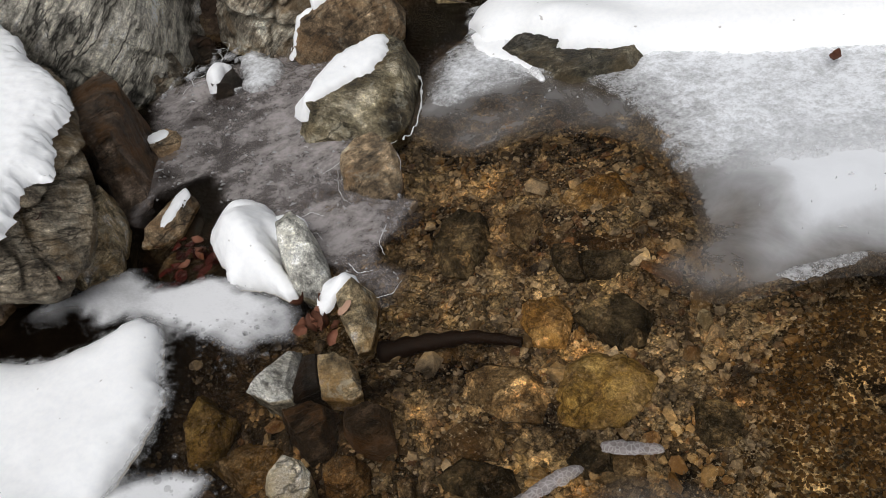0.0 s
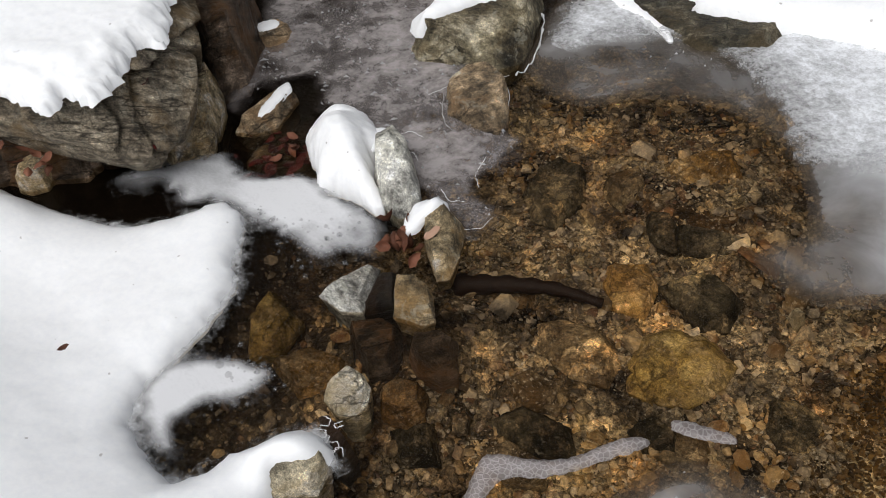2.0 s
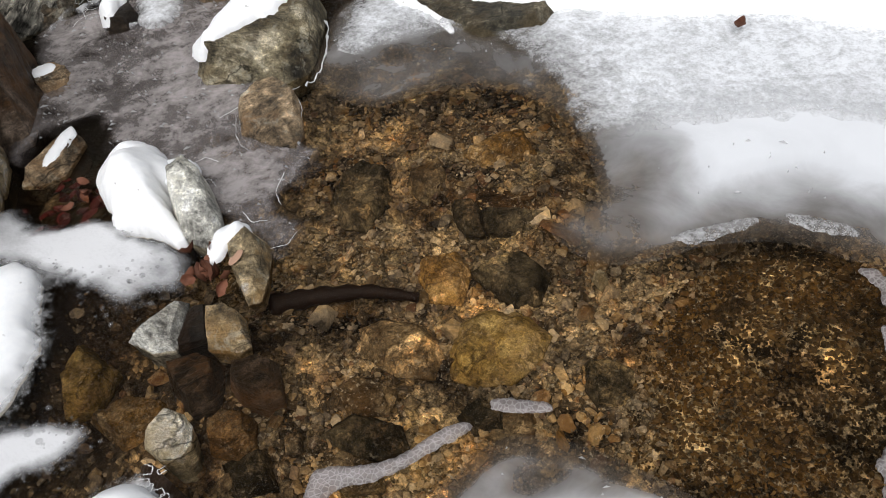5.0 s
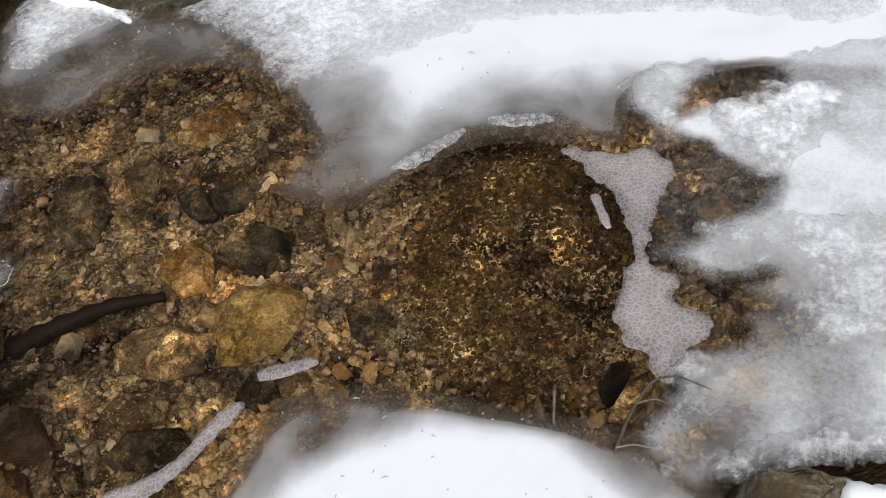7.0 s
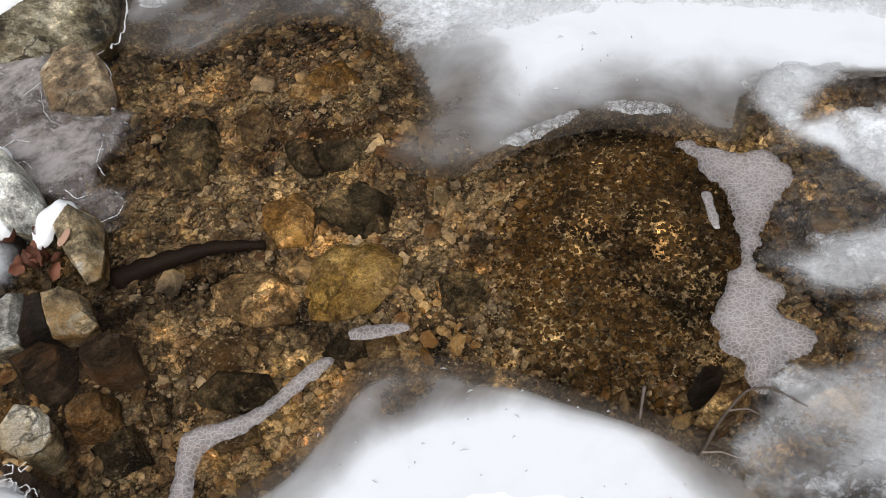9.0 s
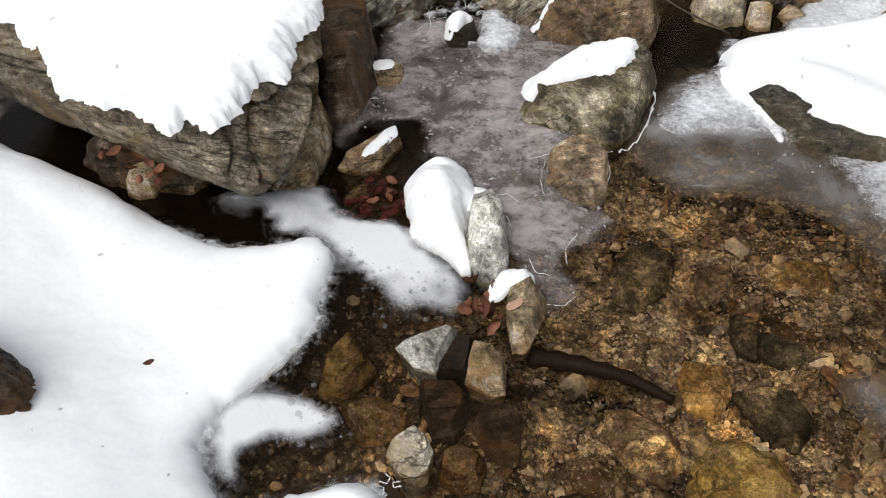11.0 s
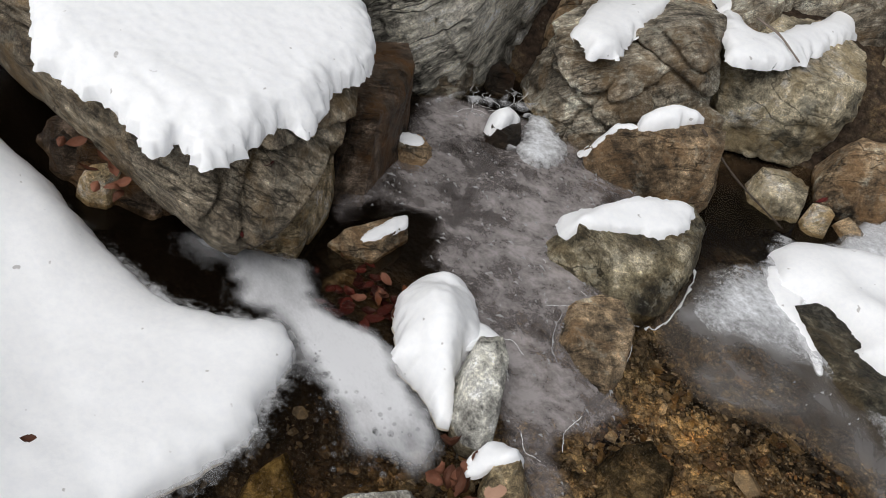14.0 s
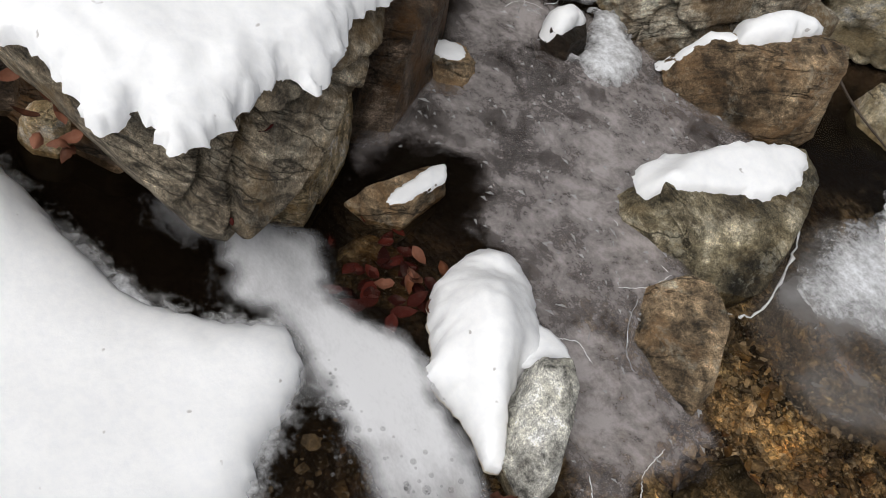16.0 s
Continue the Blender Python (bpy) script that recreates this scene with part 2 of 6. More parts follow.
    height = maths(n, l, "ADD", maths(n, l, "MULTIPLY", bands, 0.9), maths(n, l, "ADD", maths(n, l, "MULTIPLY", lines, -0.7), maths(n, l, "ADD", maths(n, l, "MULTIPLY", rugged, 0.9), maths(n, l, "MULTIPLY", fine, 0.35))))
    bp = n.new("ShaderNodeBump")
    bp.inputs["Strength"].default_value, bp.inputs["Distance"].default_value = min(1.0, 1.3 * bump), 0.018
    l.new(height, bp.inputs["Height"])
    l.new(bp.outputs[0], b.inputs["Normal"])
    put_out(n, l, b.outputs[0])
    return m


def pebble_material(name, stops, rough=0.5, own=0.4, patchy=(1.35, 2.6)):
    """Small stones, each with a tint of its own under the bed's silt."""
    m, n, l = nodes_of(name)
    plain, _, rnd = own_coords(n, l)
    geo = n.new("ShaderNodeNewGeometry")
    pick = maths(n, l, "FRACT", maths(n, l, "ADD", maths(n, l, "MULTIPLY", rnd, 7.31), geo.outputs["Random Per Island"]), 0)
    col = ramp(n, l, pick, stops)
    grain = noise_node(n, l, plain, 120, 5, 0.7)
    col = mix_rgb(n, l, 0.85, col, ramp(n, l, grain, [(0.3, (0.35, 0.35, 0.35)), (0.7, (1.5, 1.45, 1.4))]), "MULTIPLY")
    where = n.new("ShaderNodeVectorMath")
    where.operation = "ADD"
    l.new(geo.outputs["Position"], where.inputs[0])
    patch = ramp(n, l, noise_node(n, l, where.outputs[0], 5.5, 6, 0.65, 0.8), [(0.4, tuple(0.13 * v * patchy[0] for v in (1, 0.95, 0.95))), (0.5, tuple(patchy[0] * v for v in (1, 0.92, 0.85))), (0.61, tuple(patchy[1] * v for v in (1, 0.83, 0.56)))])
    col = mix_rgb(n, l, own, bed_tone(n, l, where.outputs[0]), mix_rgb(n, l, 1.0, col, patch, "MULTIPLY"))
    b = n.new("ShaderNodeBsdfPrincipled")
    l.new(col, b.inputs["Base Color"])
    b.inputs["Roughness"].default_value = rough
    b.inputs["Specular IOR Level"].default_value = 0.06
    put_out(n, l, b.outputs[0])
    return m


def snow_material():
    m, n, l = nodes_of("snow")
    c = n.new("ShaderNodeTexCoord").outputs["Object"]
    soft = noise_node(n, l, c, 11, 4, 0.5)
    crystals = noise_node(n, l, c, 420, 3, 0.8)
    clumps = noise_node(n, l, c, 70, 5, 0.65)
    col = ramp(n, l, clumps, [(0.3, (0.84, 0.85, 0.87)), (0.6, (0.895, 0.9, 0.905))])
    dirt = ramp(n, l, noise_node(n, l, c, 38, 2, 0.4), [(0.74, (0, 0, 0)), (0.77, (1, 1, 1))])
    col = mix_rgb(n, l, maths(n, l, "MULTIPLY", dirt, 0.6), col, (0.25, 0.22, 0.2))
    b = n.new("ShaderNodeBsdfPrincipled")
    l.new(col, b.inputs["Base Color"])
    b.inputs["Roughness"].default_value = 0.65
    b.inputs["Specular IOR Level"].default_value = 0.25
    bp = n.new("ShaderNodeBump")
    bp.inputs["Strength"].default_value, bp.inputs["Distance"].default_value = 0.2, 0.005
    l.new(maths(n, l, "ADD", maths(n, l, "MULTIPLY", soft, 0.15), maths(n, l, "ADD", maths(n, l, "MULTIPLY", clumps, 0.5), maths(n, l, "MULTIPLY", crystals, 0.12))), bp.inputs["Height"])
    l.new(bp.outputs[0], b.inputs["Normal"])
    put_out(n, l, b.outputs[0])
    return m


def film_material(name, clear, solid, low, high, rough=0.25, cloud=9.0, cloudy=0.5, speckle=0.0, speck_scale=90.0, cells=0.0, bump=0.3, turn=(0, 0, 0), squash=(1, 1, 1), gloss=0.5, knee=0.0):
    """Ice or foam on water. The mesh's own "solid" number says how thick and white it is (0 thin, 1 thick): cover goes from low to high with it."""
    m, n, l = nodes_of(name)
    c = n.new("ShaderNodeTexCoord").outputs["Object"]
    mp = n.new("ShaderNodeMapping")
    mp.inputs["Rotation"].default_value = [radians(a) for a in turn]
    mp.inputs["Scale"].default_value = squash
    l.new(c, mp.inputs["Vector"])
    c = mp.outputs[0]
    at = n.new("ShaderNodeAttribute")
    at.attribute_name = "solid"
    cl = noise_node(n, l, c, cloud, 6, 0.6, 0.5)
    sp = noise_node(n, l, c, speck_scale, 4, 0.75)
    v = maths(n, l, "ADD", at.outputs["Fac"], maths(n, l, "MULTIPLY", maths(n, l, "SUBTRACT", cl, 0.5), cloudy))
    if speckle:
        v = maths(n, l, "ADD", v, maths(n, l, "MULTIPLY", maths(n, l, "SUBTRACT", sp, 0.5), speckle))
    cover = n.new("ShaderNodeMapRange")
    cover.inputs["To Min"].default_value, cover.inputs["To Max"].default_value = low, high
    l.new(v, cover.inputs["Value"])
    col = ramp(n, l, v, [(knee, clear), (0.9, solid)])
    height = maths(n, l, "ADD", cl, maths(n, l, "MULTIPLY", sp, 0.5))
    if cells:
        vo = n.new("ShaderNodeTexVoronoi")
        vo.feature = "DISTANCE_TO_EDGE"
        vo.inputs["Scale"].default_value = cells
        l.new(c, vo.inputs["Vector"])
        edge = ramp(n, l, vo.outputs["Distance"], [(0.0, (1, 1, 1)), (0.16, (0, 0, 0))])
        col = mix_rgb(n, l, maths(n, l, "MULTIPLY", edge, 0.6), col, (0.52, 0.49, 0.485))
        height = maths(n, l, "ADD", height, maths(n, l, "MULTIPLY", edge, 0.8))
    b = n.new("ShaderNodeBsdfPrincipled")
    l.new(col, b.inputs["Base Color"])
    b.inputs["Specular IOR Level"].default_value = gloss
    b.inputs["Roughness"].default_value = rough
    bp = n.new("ShaderNodeBump")
    bp.inputs["Strength"].default_value, bp.inputs["Distance"].default_value = bump, 0.006
    l.new(height, bp.inputs["Height"])
    l.new(bp.outputs[0], b.inputs["Normal"])
    tr = n.new("ShaderNodeBsdfTransparent")
    mx = n.new("ShaderNodeMixShader")
    l.new(cover.outputs[0], mx.inputs[0])
    l.new(tr.outputs[0], mx.inputs[1])
    l.new(b.outputs[0], mx.inputs[2])
    put_out(n, l, mx.outputs[0])
    return m


def water_material():
    m, n, l = nodes_of("stream_water")
    c = n.new("ShaderNodeTexCoord").outputs["Object"]
    rip = maths(n, l, "ADD", noise_node(n, l, c, 14, 4, 0.55, 0.6), maths(n, l, "MULTIPLY", noise_node(n, l, c, 60, 3, 0.6), 0.25))
    bp = n.new("ShaderNodeBump")
    bp.inputs["Strength"].default_value, bp.inputs["Distance"].default_value = 0.22, 0.008
    l.new(rip, bp.inputs["Height"])
    fr = n.new("ShaderNodeFresnel")
    fr.inputs["IOR"].default_value = 1.22
    l.new(bp.outputs[0], fr.inputs["Normal"])
    gl = n.new("ShaderNodeBsdfGlossy")
    gl.inputs["Roughness"].default_value = 0.03
    l.new(bp.outputs[0], gl.inputs["Normal"])
    tr = n.new("ShaderNodeBsdfTransparent")
    tr.inputs["Color"].default_value = (0.88, 0.825, 0.73, 1)
    mx = n.new("ShaderNodeMixShader")
    l.new(fr.outputs[0], mx.inputs[0])
    l.new(tr.outputs[0], mx.inputs[1])
    l.new(gl.outputs[0], mx.inputs[2])
    put_out(n, l, mx.outputs[0])
    return m


def ground_material():
    """Stream gravel in the channel, a dark tone on the banks and over parts of the channel, snow farther off."""
    m, n, l = nodes_of("ground")
    c = n.new("ShaderNodeTexCoord").outputs["Object"]
    vo = n.new("ShaderNodeTexVoronoi")
    vo.inputs["Scale"].default_value = 75
    l.new(c, vo.inputs["Vector"])
    gravel = bed_tone(n, l, c)
    at = n.new("ShaderNodeAttribute")
    at.attribute_name = "solid"
    at2 = n.new("ShaderNodeAttribute")
    at2.attribute_name = "bank"
    soil = ramp(n, l, noise_node(n, l, c, 40, 6, 0.7), [(0.35, (0.012, 0.009, 0.007)), (0.65, (0.06, 0.04, 0.028))])
    col = mix_rgb(n, l, at2.outputs["Fac"], gravel, soil)
    col = mix_rgb(n, l, at.outputs["Fac"], col, (0.86, 0.87, 0.88))
    b = n.new("ShaderNodeBsdfPrincipled")
    l.new(col, b.inputs["Base Color"])
    b.inputs["Roughness"].default_value = 0.8
    b.inputs["Specular IOR Level"].default_value = 0.08
    bp = n.new("ShaderNodeBump")
    bp.inputs["Strength"].default_value, bp.inputs["Distance"].default_value = 0.8, 0.01
    l.new(maths(n, l, "SUBTRACT", noise_node(n, l, c, 50, 5, 0.6), vo.outputs["Distance"]), bp.inputs["Height"])
    l.new(bp.outputs[0], b.inputs["Normal"])
    put_out(n, l, b.outputs[0])
    return m


def leaf_material(name, a, b_, rough=0.55):
    m, n, l = nodes_of(name)
    plain, _, rnd = own_coords(n, l)
    col = ramp(n, l, maths(n, l, "ADD", maths(n, l, "MULTIPLY", rnd, 0.5), maths(n, l, "MULTIPLY", noise_node(n, l, plain, 60, 5, 0.7), 0.5)), [(0.25, a), (0.75, b_)])
    b = n.new("ShaderNodeBsdfPrincipled")
    l.new(col, b.inputs["Base Color"])
    b.inputs["Roughness"].default_value = rough
    b.inputs["Specular IOR Level"].default_value = 0.12
    bp = n.new("ShaderNodeBump")
    bp.inputs["Strength"].default_value, bp.inputs["Distance"].default_value = 0.5, 0.003
    l.new(noise_node(n, l, plain, 90, 3, 0.6), bp.inputs["Height"])
    l.new(bp.outputs[0], b.inputs["Normal"])
    put_out(n, l, b.outputs[0])
    return m


M_SCHIST = rock_material("grey_schist", (0.09, 0.077, 0.058), (0.486, 0.425, 0.333), (0.972, 0.884, 0.729), layers=4.5, turn=(10, 50, 20), lichen=0.5, stain=(0.19, 0.125, 0.06))
M_CLIFF = rock_material("cliff_schist", (0.12, 0.11, 0.09), (0.828, 0.782, 0.678), (1, 1, 1), layers=5.5, turn=(-35, 19, 0), lichen=0.35, bump=1.0, grain=0.65, streak=0.55, crackle=1.0)
M_SLAB = rock_material("slab_stone", (0.10, 0.08, 0.055), (0.43, 0.36, 0.265), (0.78, 0.69, 0.54), stain=(0.22, 0.15, 0.07), layers=4, turn=(35, 20, 60), bump=0.7, lichen=0.25)
M_BROWN = rock_material("brown_stone", (0.07, 0.053, 0.033), (0.649, 0.472, 0.291), (1, 1, 0.684), stain=(0.27, 0.165, 0.08), layers=3.5, turn=(15, 40, 30), lichen=0.3, streak=0.3)
M_PALE = rock_material("pale_gneiss", (0.19, 0.168, 0.12), (0.844, 0.737, 0.526), (1, 1, 0.876), stain=(0.30, 0.23, 0.12), layers=2.5, turn=(20, 10, 10), lichen=0.3, streak=0.3)
M_TAN = rock_material("tan_stone", (0.180, 0.132, 0.066), (0.78, 0.615, 0.375), (1, 1, 0.855), stain=(0.36, 0.23, 0.09), layers=2, lichen=0.4, grain=1.8, streak=0.3)
M_LIGHT = rock_material("light_grey_stone", (0.3, 0.29, 0.262), (0.70, 0.69, 0.63), (1.0, 0.98, 0.91), layers=3, turn=(80, 10, 20), lichen=0.5, grain=1.8, bump=0.45, streak=0.3)
# wet stone; its near-black colour also supplies the deep shade in gaps
M_WETSHADE = rock_material("wet_shaded_stone", (0.012, 0.010, 0.008), (0.055, 0.041, 0.028), (0.17, 0.13, 0.09), layers=4, rough=0.4, bump=0.8, stain=(0.06, 0.034, 0.02))
M_WETBROWN = rock_material("wet_brown_stone", (0.022, 0.016, 0.011), (0.184, 0.133, 0.095), (0.544, 0.416, 0.317), layers=5, rough=0.4, bump=0.8, stain=(0.17, 0.085, 0.03), streak=0.3)
M_OLIVE = rock_material("olive_stone", (0.062, 0.052, 0.032), (0.338, 0.289, 0.189), (0.78, 0.702, 0.533), stain=(0.15, 0.11, 0.05), layers=3, turn=(70, 20, 0), lichen=0.35, grain=1.4, streak=0.3)
M_DARKOLIVE = rock_material("dark_olive_stone", (0.032, 0.028, 0.019), (0.12, 0.105, 0.072), (0.34, 0.30, 0.22), stain=(0.08, 0.06, 0.03), layers=3, turn=(70, 20, 0), lichen=0.15, grain=1.4, rough=0.6)
M_OCHRE = rock_material("ochre_bed_stone", (0.17, 0.105, 0.03), (0.44, 0.29, 0.085), (0.62, 0.46, 0.19), layers=1.5, rough=0.6, silt=0.7, bump=0.3)
M_ORANGE = rock_material("orange_bed_stone", (0.2, 0.105, 0.03), (0.46, 0.27, 0.085), (0.62, 0.44, 0.2), layers=1.5, rough=0.6, silt=0.7, bump=0.3)
M_BEDDARK = rock_material("dark_bed_stone", (0.012, 0.010, 0.007), (0.04, 0.033, 0.021), (0.12, 0.098, 0.06), layers=1.5, rough=0.6, grain=1.5, silt=0.4, bump=0.25)
M_BEDBROWN = rock_material("brown_bed_stone", (0.045, 0.031, 0.017), (0.17, 0.118, 0.062), (0.34, 0.25, 0.14), stain=(0.14, 0.08, 0.03), layers=2, rough=0.5, grain=1.5, silt=0.8, bump=0.25)
M_RUST = rock_material("rusty_bed_stone", (0.05, 0.028, 0.012), (0.2, 0.112, 0.044), (0.38, 0.24, 0.105), layers=3, rough=0.6, grain=1.5, silt=0.75, bump=0.25)
M_PEBBLES = pebble_material("gravel", [(0.0, (0.02, 0.017, 0.014)), (0.25, (0.07, 0.055, 0.04)), (0.4, (0.14, 0.13, 0.125)), (0.5, (0.13, 0.068, 0.04)), (0.6, (0.2, 0.13, 0.05)), (0.76, (0.29, 0.235, 0.16)), (0.88, (0.38, 0.32, 0.23)), (1.0, (0.62, 0.57, 0.48))], own=0.45)
M_SAND = pebble_material("coarse_sand", [(0.0, (0.018, 0.012, 0.006)), (0.4, (0.045, 0.029, 0.013)), (0.72, (0.08, 0.051, 0.02)), (0.93, (0.115, 0.08, 0.035)), (1.0, (0.17, 0.13, 0.075))], own=0.97, patchy=(1.4, 1.35))
M_COBBLE = pebble_material("cobbles", [(0.0, (0.018, 0.015, 0.012)), (0.3, (0.07, 0.052, 0.034)), (0.45, (0.12, 0.105, 0.09)), (0.55, (0.12, 0.06, 0.034)), (0.68, (0.17, 0.12, 0.06)), (0.84, (0.2, 0.165, 0.12)), (1.0, (0.42, 0.38, 0.31))], own=0.5)
M_SNOW = snow_material()
M_WATER = water_material()
M_GROUND = ground_material()
M_SHELF = film_material("shelf_ice", (0.105, 0.086, 0.067), (0.74, 0.755, 0.78), 0.0, 0.98, knee=0.55, rough=0.3, cloud=5, cloudy=0.35, speckle=0.0, bump=0.1)
M_FROST = film_material("frosted_ice", (0.42, 0.41, 0.40), (0.77, 0.785, 0.81), 0.0, 1.0, rough=0.5, cloud=11, cloudy=1.0, speckle=1.2, speck_scale=70, bump=0.7)
M_SILT = film_material("silty_ice", (0.085, 0.069, 0.062), (0.378, 0.345, 0.336), 0.0, 0.95, knee=0.22, rough=0.22, cloud=14, cloudy=1.3, speckle=0.7, speck_scale=60, bump=0.3)
M_CRUST = film_material("bubbly_ice", (0.13, 0.11, 0.104), (0.30, 0.268, 0.262), 0.55, 0.95, rough=0.35, cloud=24, cloudy=0.9, speckle=0.5, speck_scale=140, cells=112, bump=0.35)
M_MILK = film_material("milky_ice", (0.27, 0.255, 0.245), (0.70, 0.715, 0.735), 0.0, 0.96, rough=0.35, cloud=8, cloudy=0.6, speckle=0.5, speck_scale=110, bump=0.25)
M_FOAM = film_material("foam", (0.5, 0.5, 0.51), (0.74, 0.745, 0.76), 0.0, 0.88, rough=0.7, cloud=9, cloudy=0.35, speckle=0.3, bump=0.12, squash=(1, 2, 1), turn=(0, 0, 40))
# near-black film whose colour stands for deep shade on the water
M_SHADE = film_material("shade_film", (0.004, 0.003, 0.002), (0.006, 0.0045, 0.0035), 0.0, 0.93, rough=0.08, cloud=6, cloudy=0.3, bump=0.15, gloss=0.0)
M_BUBBLE = film_material("bubble_film", (0.25, 0.25, 0.25), (0.4, 0.4, 0.4), 0.25, 0.5, rough=0.05, cloud=60, cloudy=0.6, bump=0.1)
M_RIM = film_material("ice_rim", (0.6, 0.6, 0.6), (0.9, 0.9, 0.9), 0.5, 0.95, rough=0.3, cloud=60, cloudy=0.6, bump=0.5)
M_LEAF = leaf_material("russet_leaf", (0.06, 0.024, 0.014), (0.23, 0.098, 0.06))
M_LEAFDARK = leaf_material("sodden_leaf", (0.02, 0.005, 0.005), (0.095, 0.019, 0.016), 0.35)
M_LEAFTAN = leaf_material("tan_leaf", (0.30, 0.16, 0.10), (0.48, 0.30, 0.21))
M_TWIG = leaf_material("twig_bark", (0.06, 0.045, 0.035), (0.22, 0.18, 0.15), 0.8)
M_BARK = leaf_material("sunken_bark", (0.014, 0.008, 0.006), (0.06, 0.032, 0.02), 0.6)

# ---- ground: one sheet, streambed in the middle, banks and snow out to the horizon ----
POOL = smooth_outline([(-0.462, -0.420), (0.210, -0.334), (0.562, 0.029), (0.799, 0.144), (1.247, 0.168), (1.522, 0.291), (1.592, 0.770), (1.218, 1.006), (0.595, 1.078), (0.081, 1.244),
                       (-0.425, 1.755), (-0.824, 1.541), (-1.008, 1.174), (-1.423, 0.932), (-1.273, 0.596), (-0.977, 0.314), (-1.188, -0.110), (-1.888, -0.056), (-3.192, 0.227), (-3.150, -0.679), (-1.596, -0.492), (-0.623, -0.134)])


def ground_height(x, y):
    d = -sdf(x, y, POOL)
    h = -0.14 + 0.11 * step(0.0, 0.12, d)
    h = h + 0.08 * step(-0.25, -0.5, x) * step(0.02, -0.1, d)
    left = step(0.0, 0.7, -(x + 0.75) * 0.75 + (y - 1.45) * 0.65) * step(0.05, 0.4, d)
    h = h + 0.32 * left
    far = np.hypot(x, y - 0.5)
    h = h + step(2.5, 9.0, far) * 0.7
    mound = np.exp(-(((x - 0.93) / 0.24) ** 2 + ((y - 0.58) / 0.34) ** 2) ** 1.5)
    hump = np.exp(-(((x - 0.2) / 0.2) ** 2 + ((y - 0.88) / 0.13) ** 2) ** 1.5)
    bar = np.exp(-((x + 0.05) / 0.16) ** 2 - ((y - 0.06) / 0.24) ** 2)
    return h + 0.055 * mound + 0.05 * hump + 0.085 * bar * step(0.25, 0.1, x) * (1 - step(-0.25, -0.5, x)) + 0.012 * fbm2(x, y, 5, 3)


def axis(lo, hi, cell, reach):
    mid = list(np.arange(lo, hi + 1e-6, cell))
    out, stepw = [], cell
    v = hi
    while v < reach:
        stepw *= 1.35
        v += stepw
        out.append(v)
    low, stepw, v = [], cell, lo
    while v > -reach:
        stepw *= 1.35
        v -= stepw
        low.append(v)
    return np.array(low[::-1] + mid + out)


gx, gy = np.meshgrid(axis(-2.2, 2.2, 0.03, 80), axis(-0.9, 2.6, 0.03, 80), indexing="ij")
gz = ground_height(gx, gy)
na, nb = gx.shape
idx = np.arange(na * nb).reshape(na, nb)
quads = np.stack([idx[:-1, :-1], idx[1:, :-1], idx[1:, 1:], idx[:-1, 1:]], -1).reshape(-1, 4)
ground_me = mesh_of("ground", np.stack([gx, gy, gz], -1).reshape(-1, 3), quads)
rocky = step(0.1, -0.2, gx) * step(0.8, 1.1, gy) + step(-0.9, -1.2, gx) * step(-0.1, 0.1, gy)
snowy = np.maximum(step(2.6, 3.2, np.hypot(gx, gy - 0.5)), step(0.22, 0.4, -sdf(gx, gy, POOL)) * (1 - np.clip(rocky, 0, 1))).ravel()
ground_me.attributes.new("solid", "FLOAT", "POINT").data.foreach_set("value", snowy.astype(np.float32))
# dark tone: the banks, plus the left of the bed and its near right corner
bank = np.maximum(step(0.02, 0.1, -sdf(gx, gy, POOL)), 0.85 * step(-0.38, -0.6, gx) + 0.8 * step(1.2, 1.28, gx) * step(0.36, 0.3, gy) + 0.8 * step(0.14, 0.0, gx) * step(0.3, 0.12, gy)).clip(0, 0.9).ravel()
ground_me.attributes.new("bank", "FLOAT", "POINT").data.foreach_set("value", bank.astype(np.float32))
ground = thing("ground", ground_me, M_GROUND, "brown gravel streambed with dark snowy banks", "ground", kind="structure")


# ---- rocks ----
from mathutils.bvhtree import BVHTree
SHAPES = {}


def hull_of(points):
    """The convex hull of a few points, as triangles."""
    bm = bmesh.new()
    for p in points:
        bm.verts.new(Vector(p))
    bmesh.ops.convex_hull(bm, input=list(bm.verts))
    loose = [v for v in bm.verts if not v.link_faces]
    bmesh.ops.delete(bm, geom=loose, context="VERTS")
    bmesh.ops.triangulate(bm, faces=list(bm.faces))
    bm.verts.index_update()
    vs = np.array([v.co[:] for v in bm.verts])
    fs = np.array([[v.index for v in f.verts] for f in bm.faces])
    bm.free()
    return vs, fs


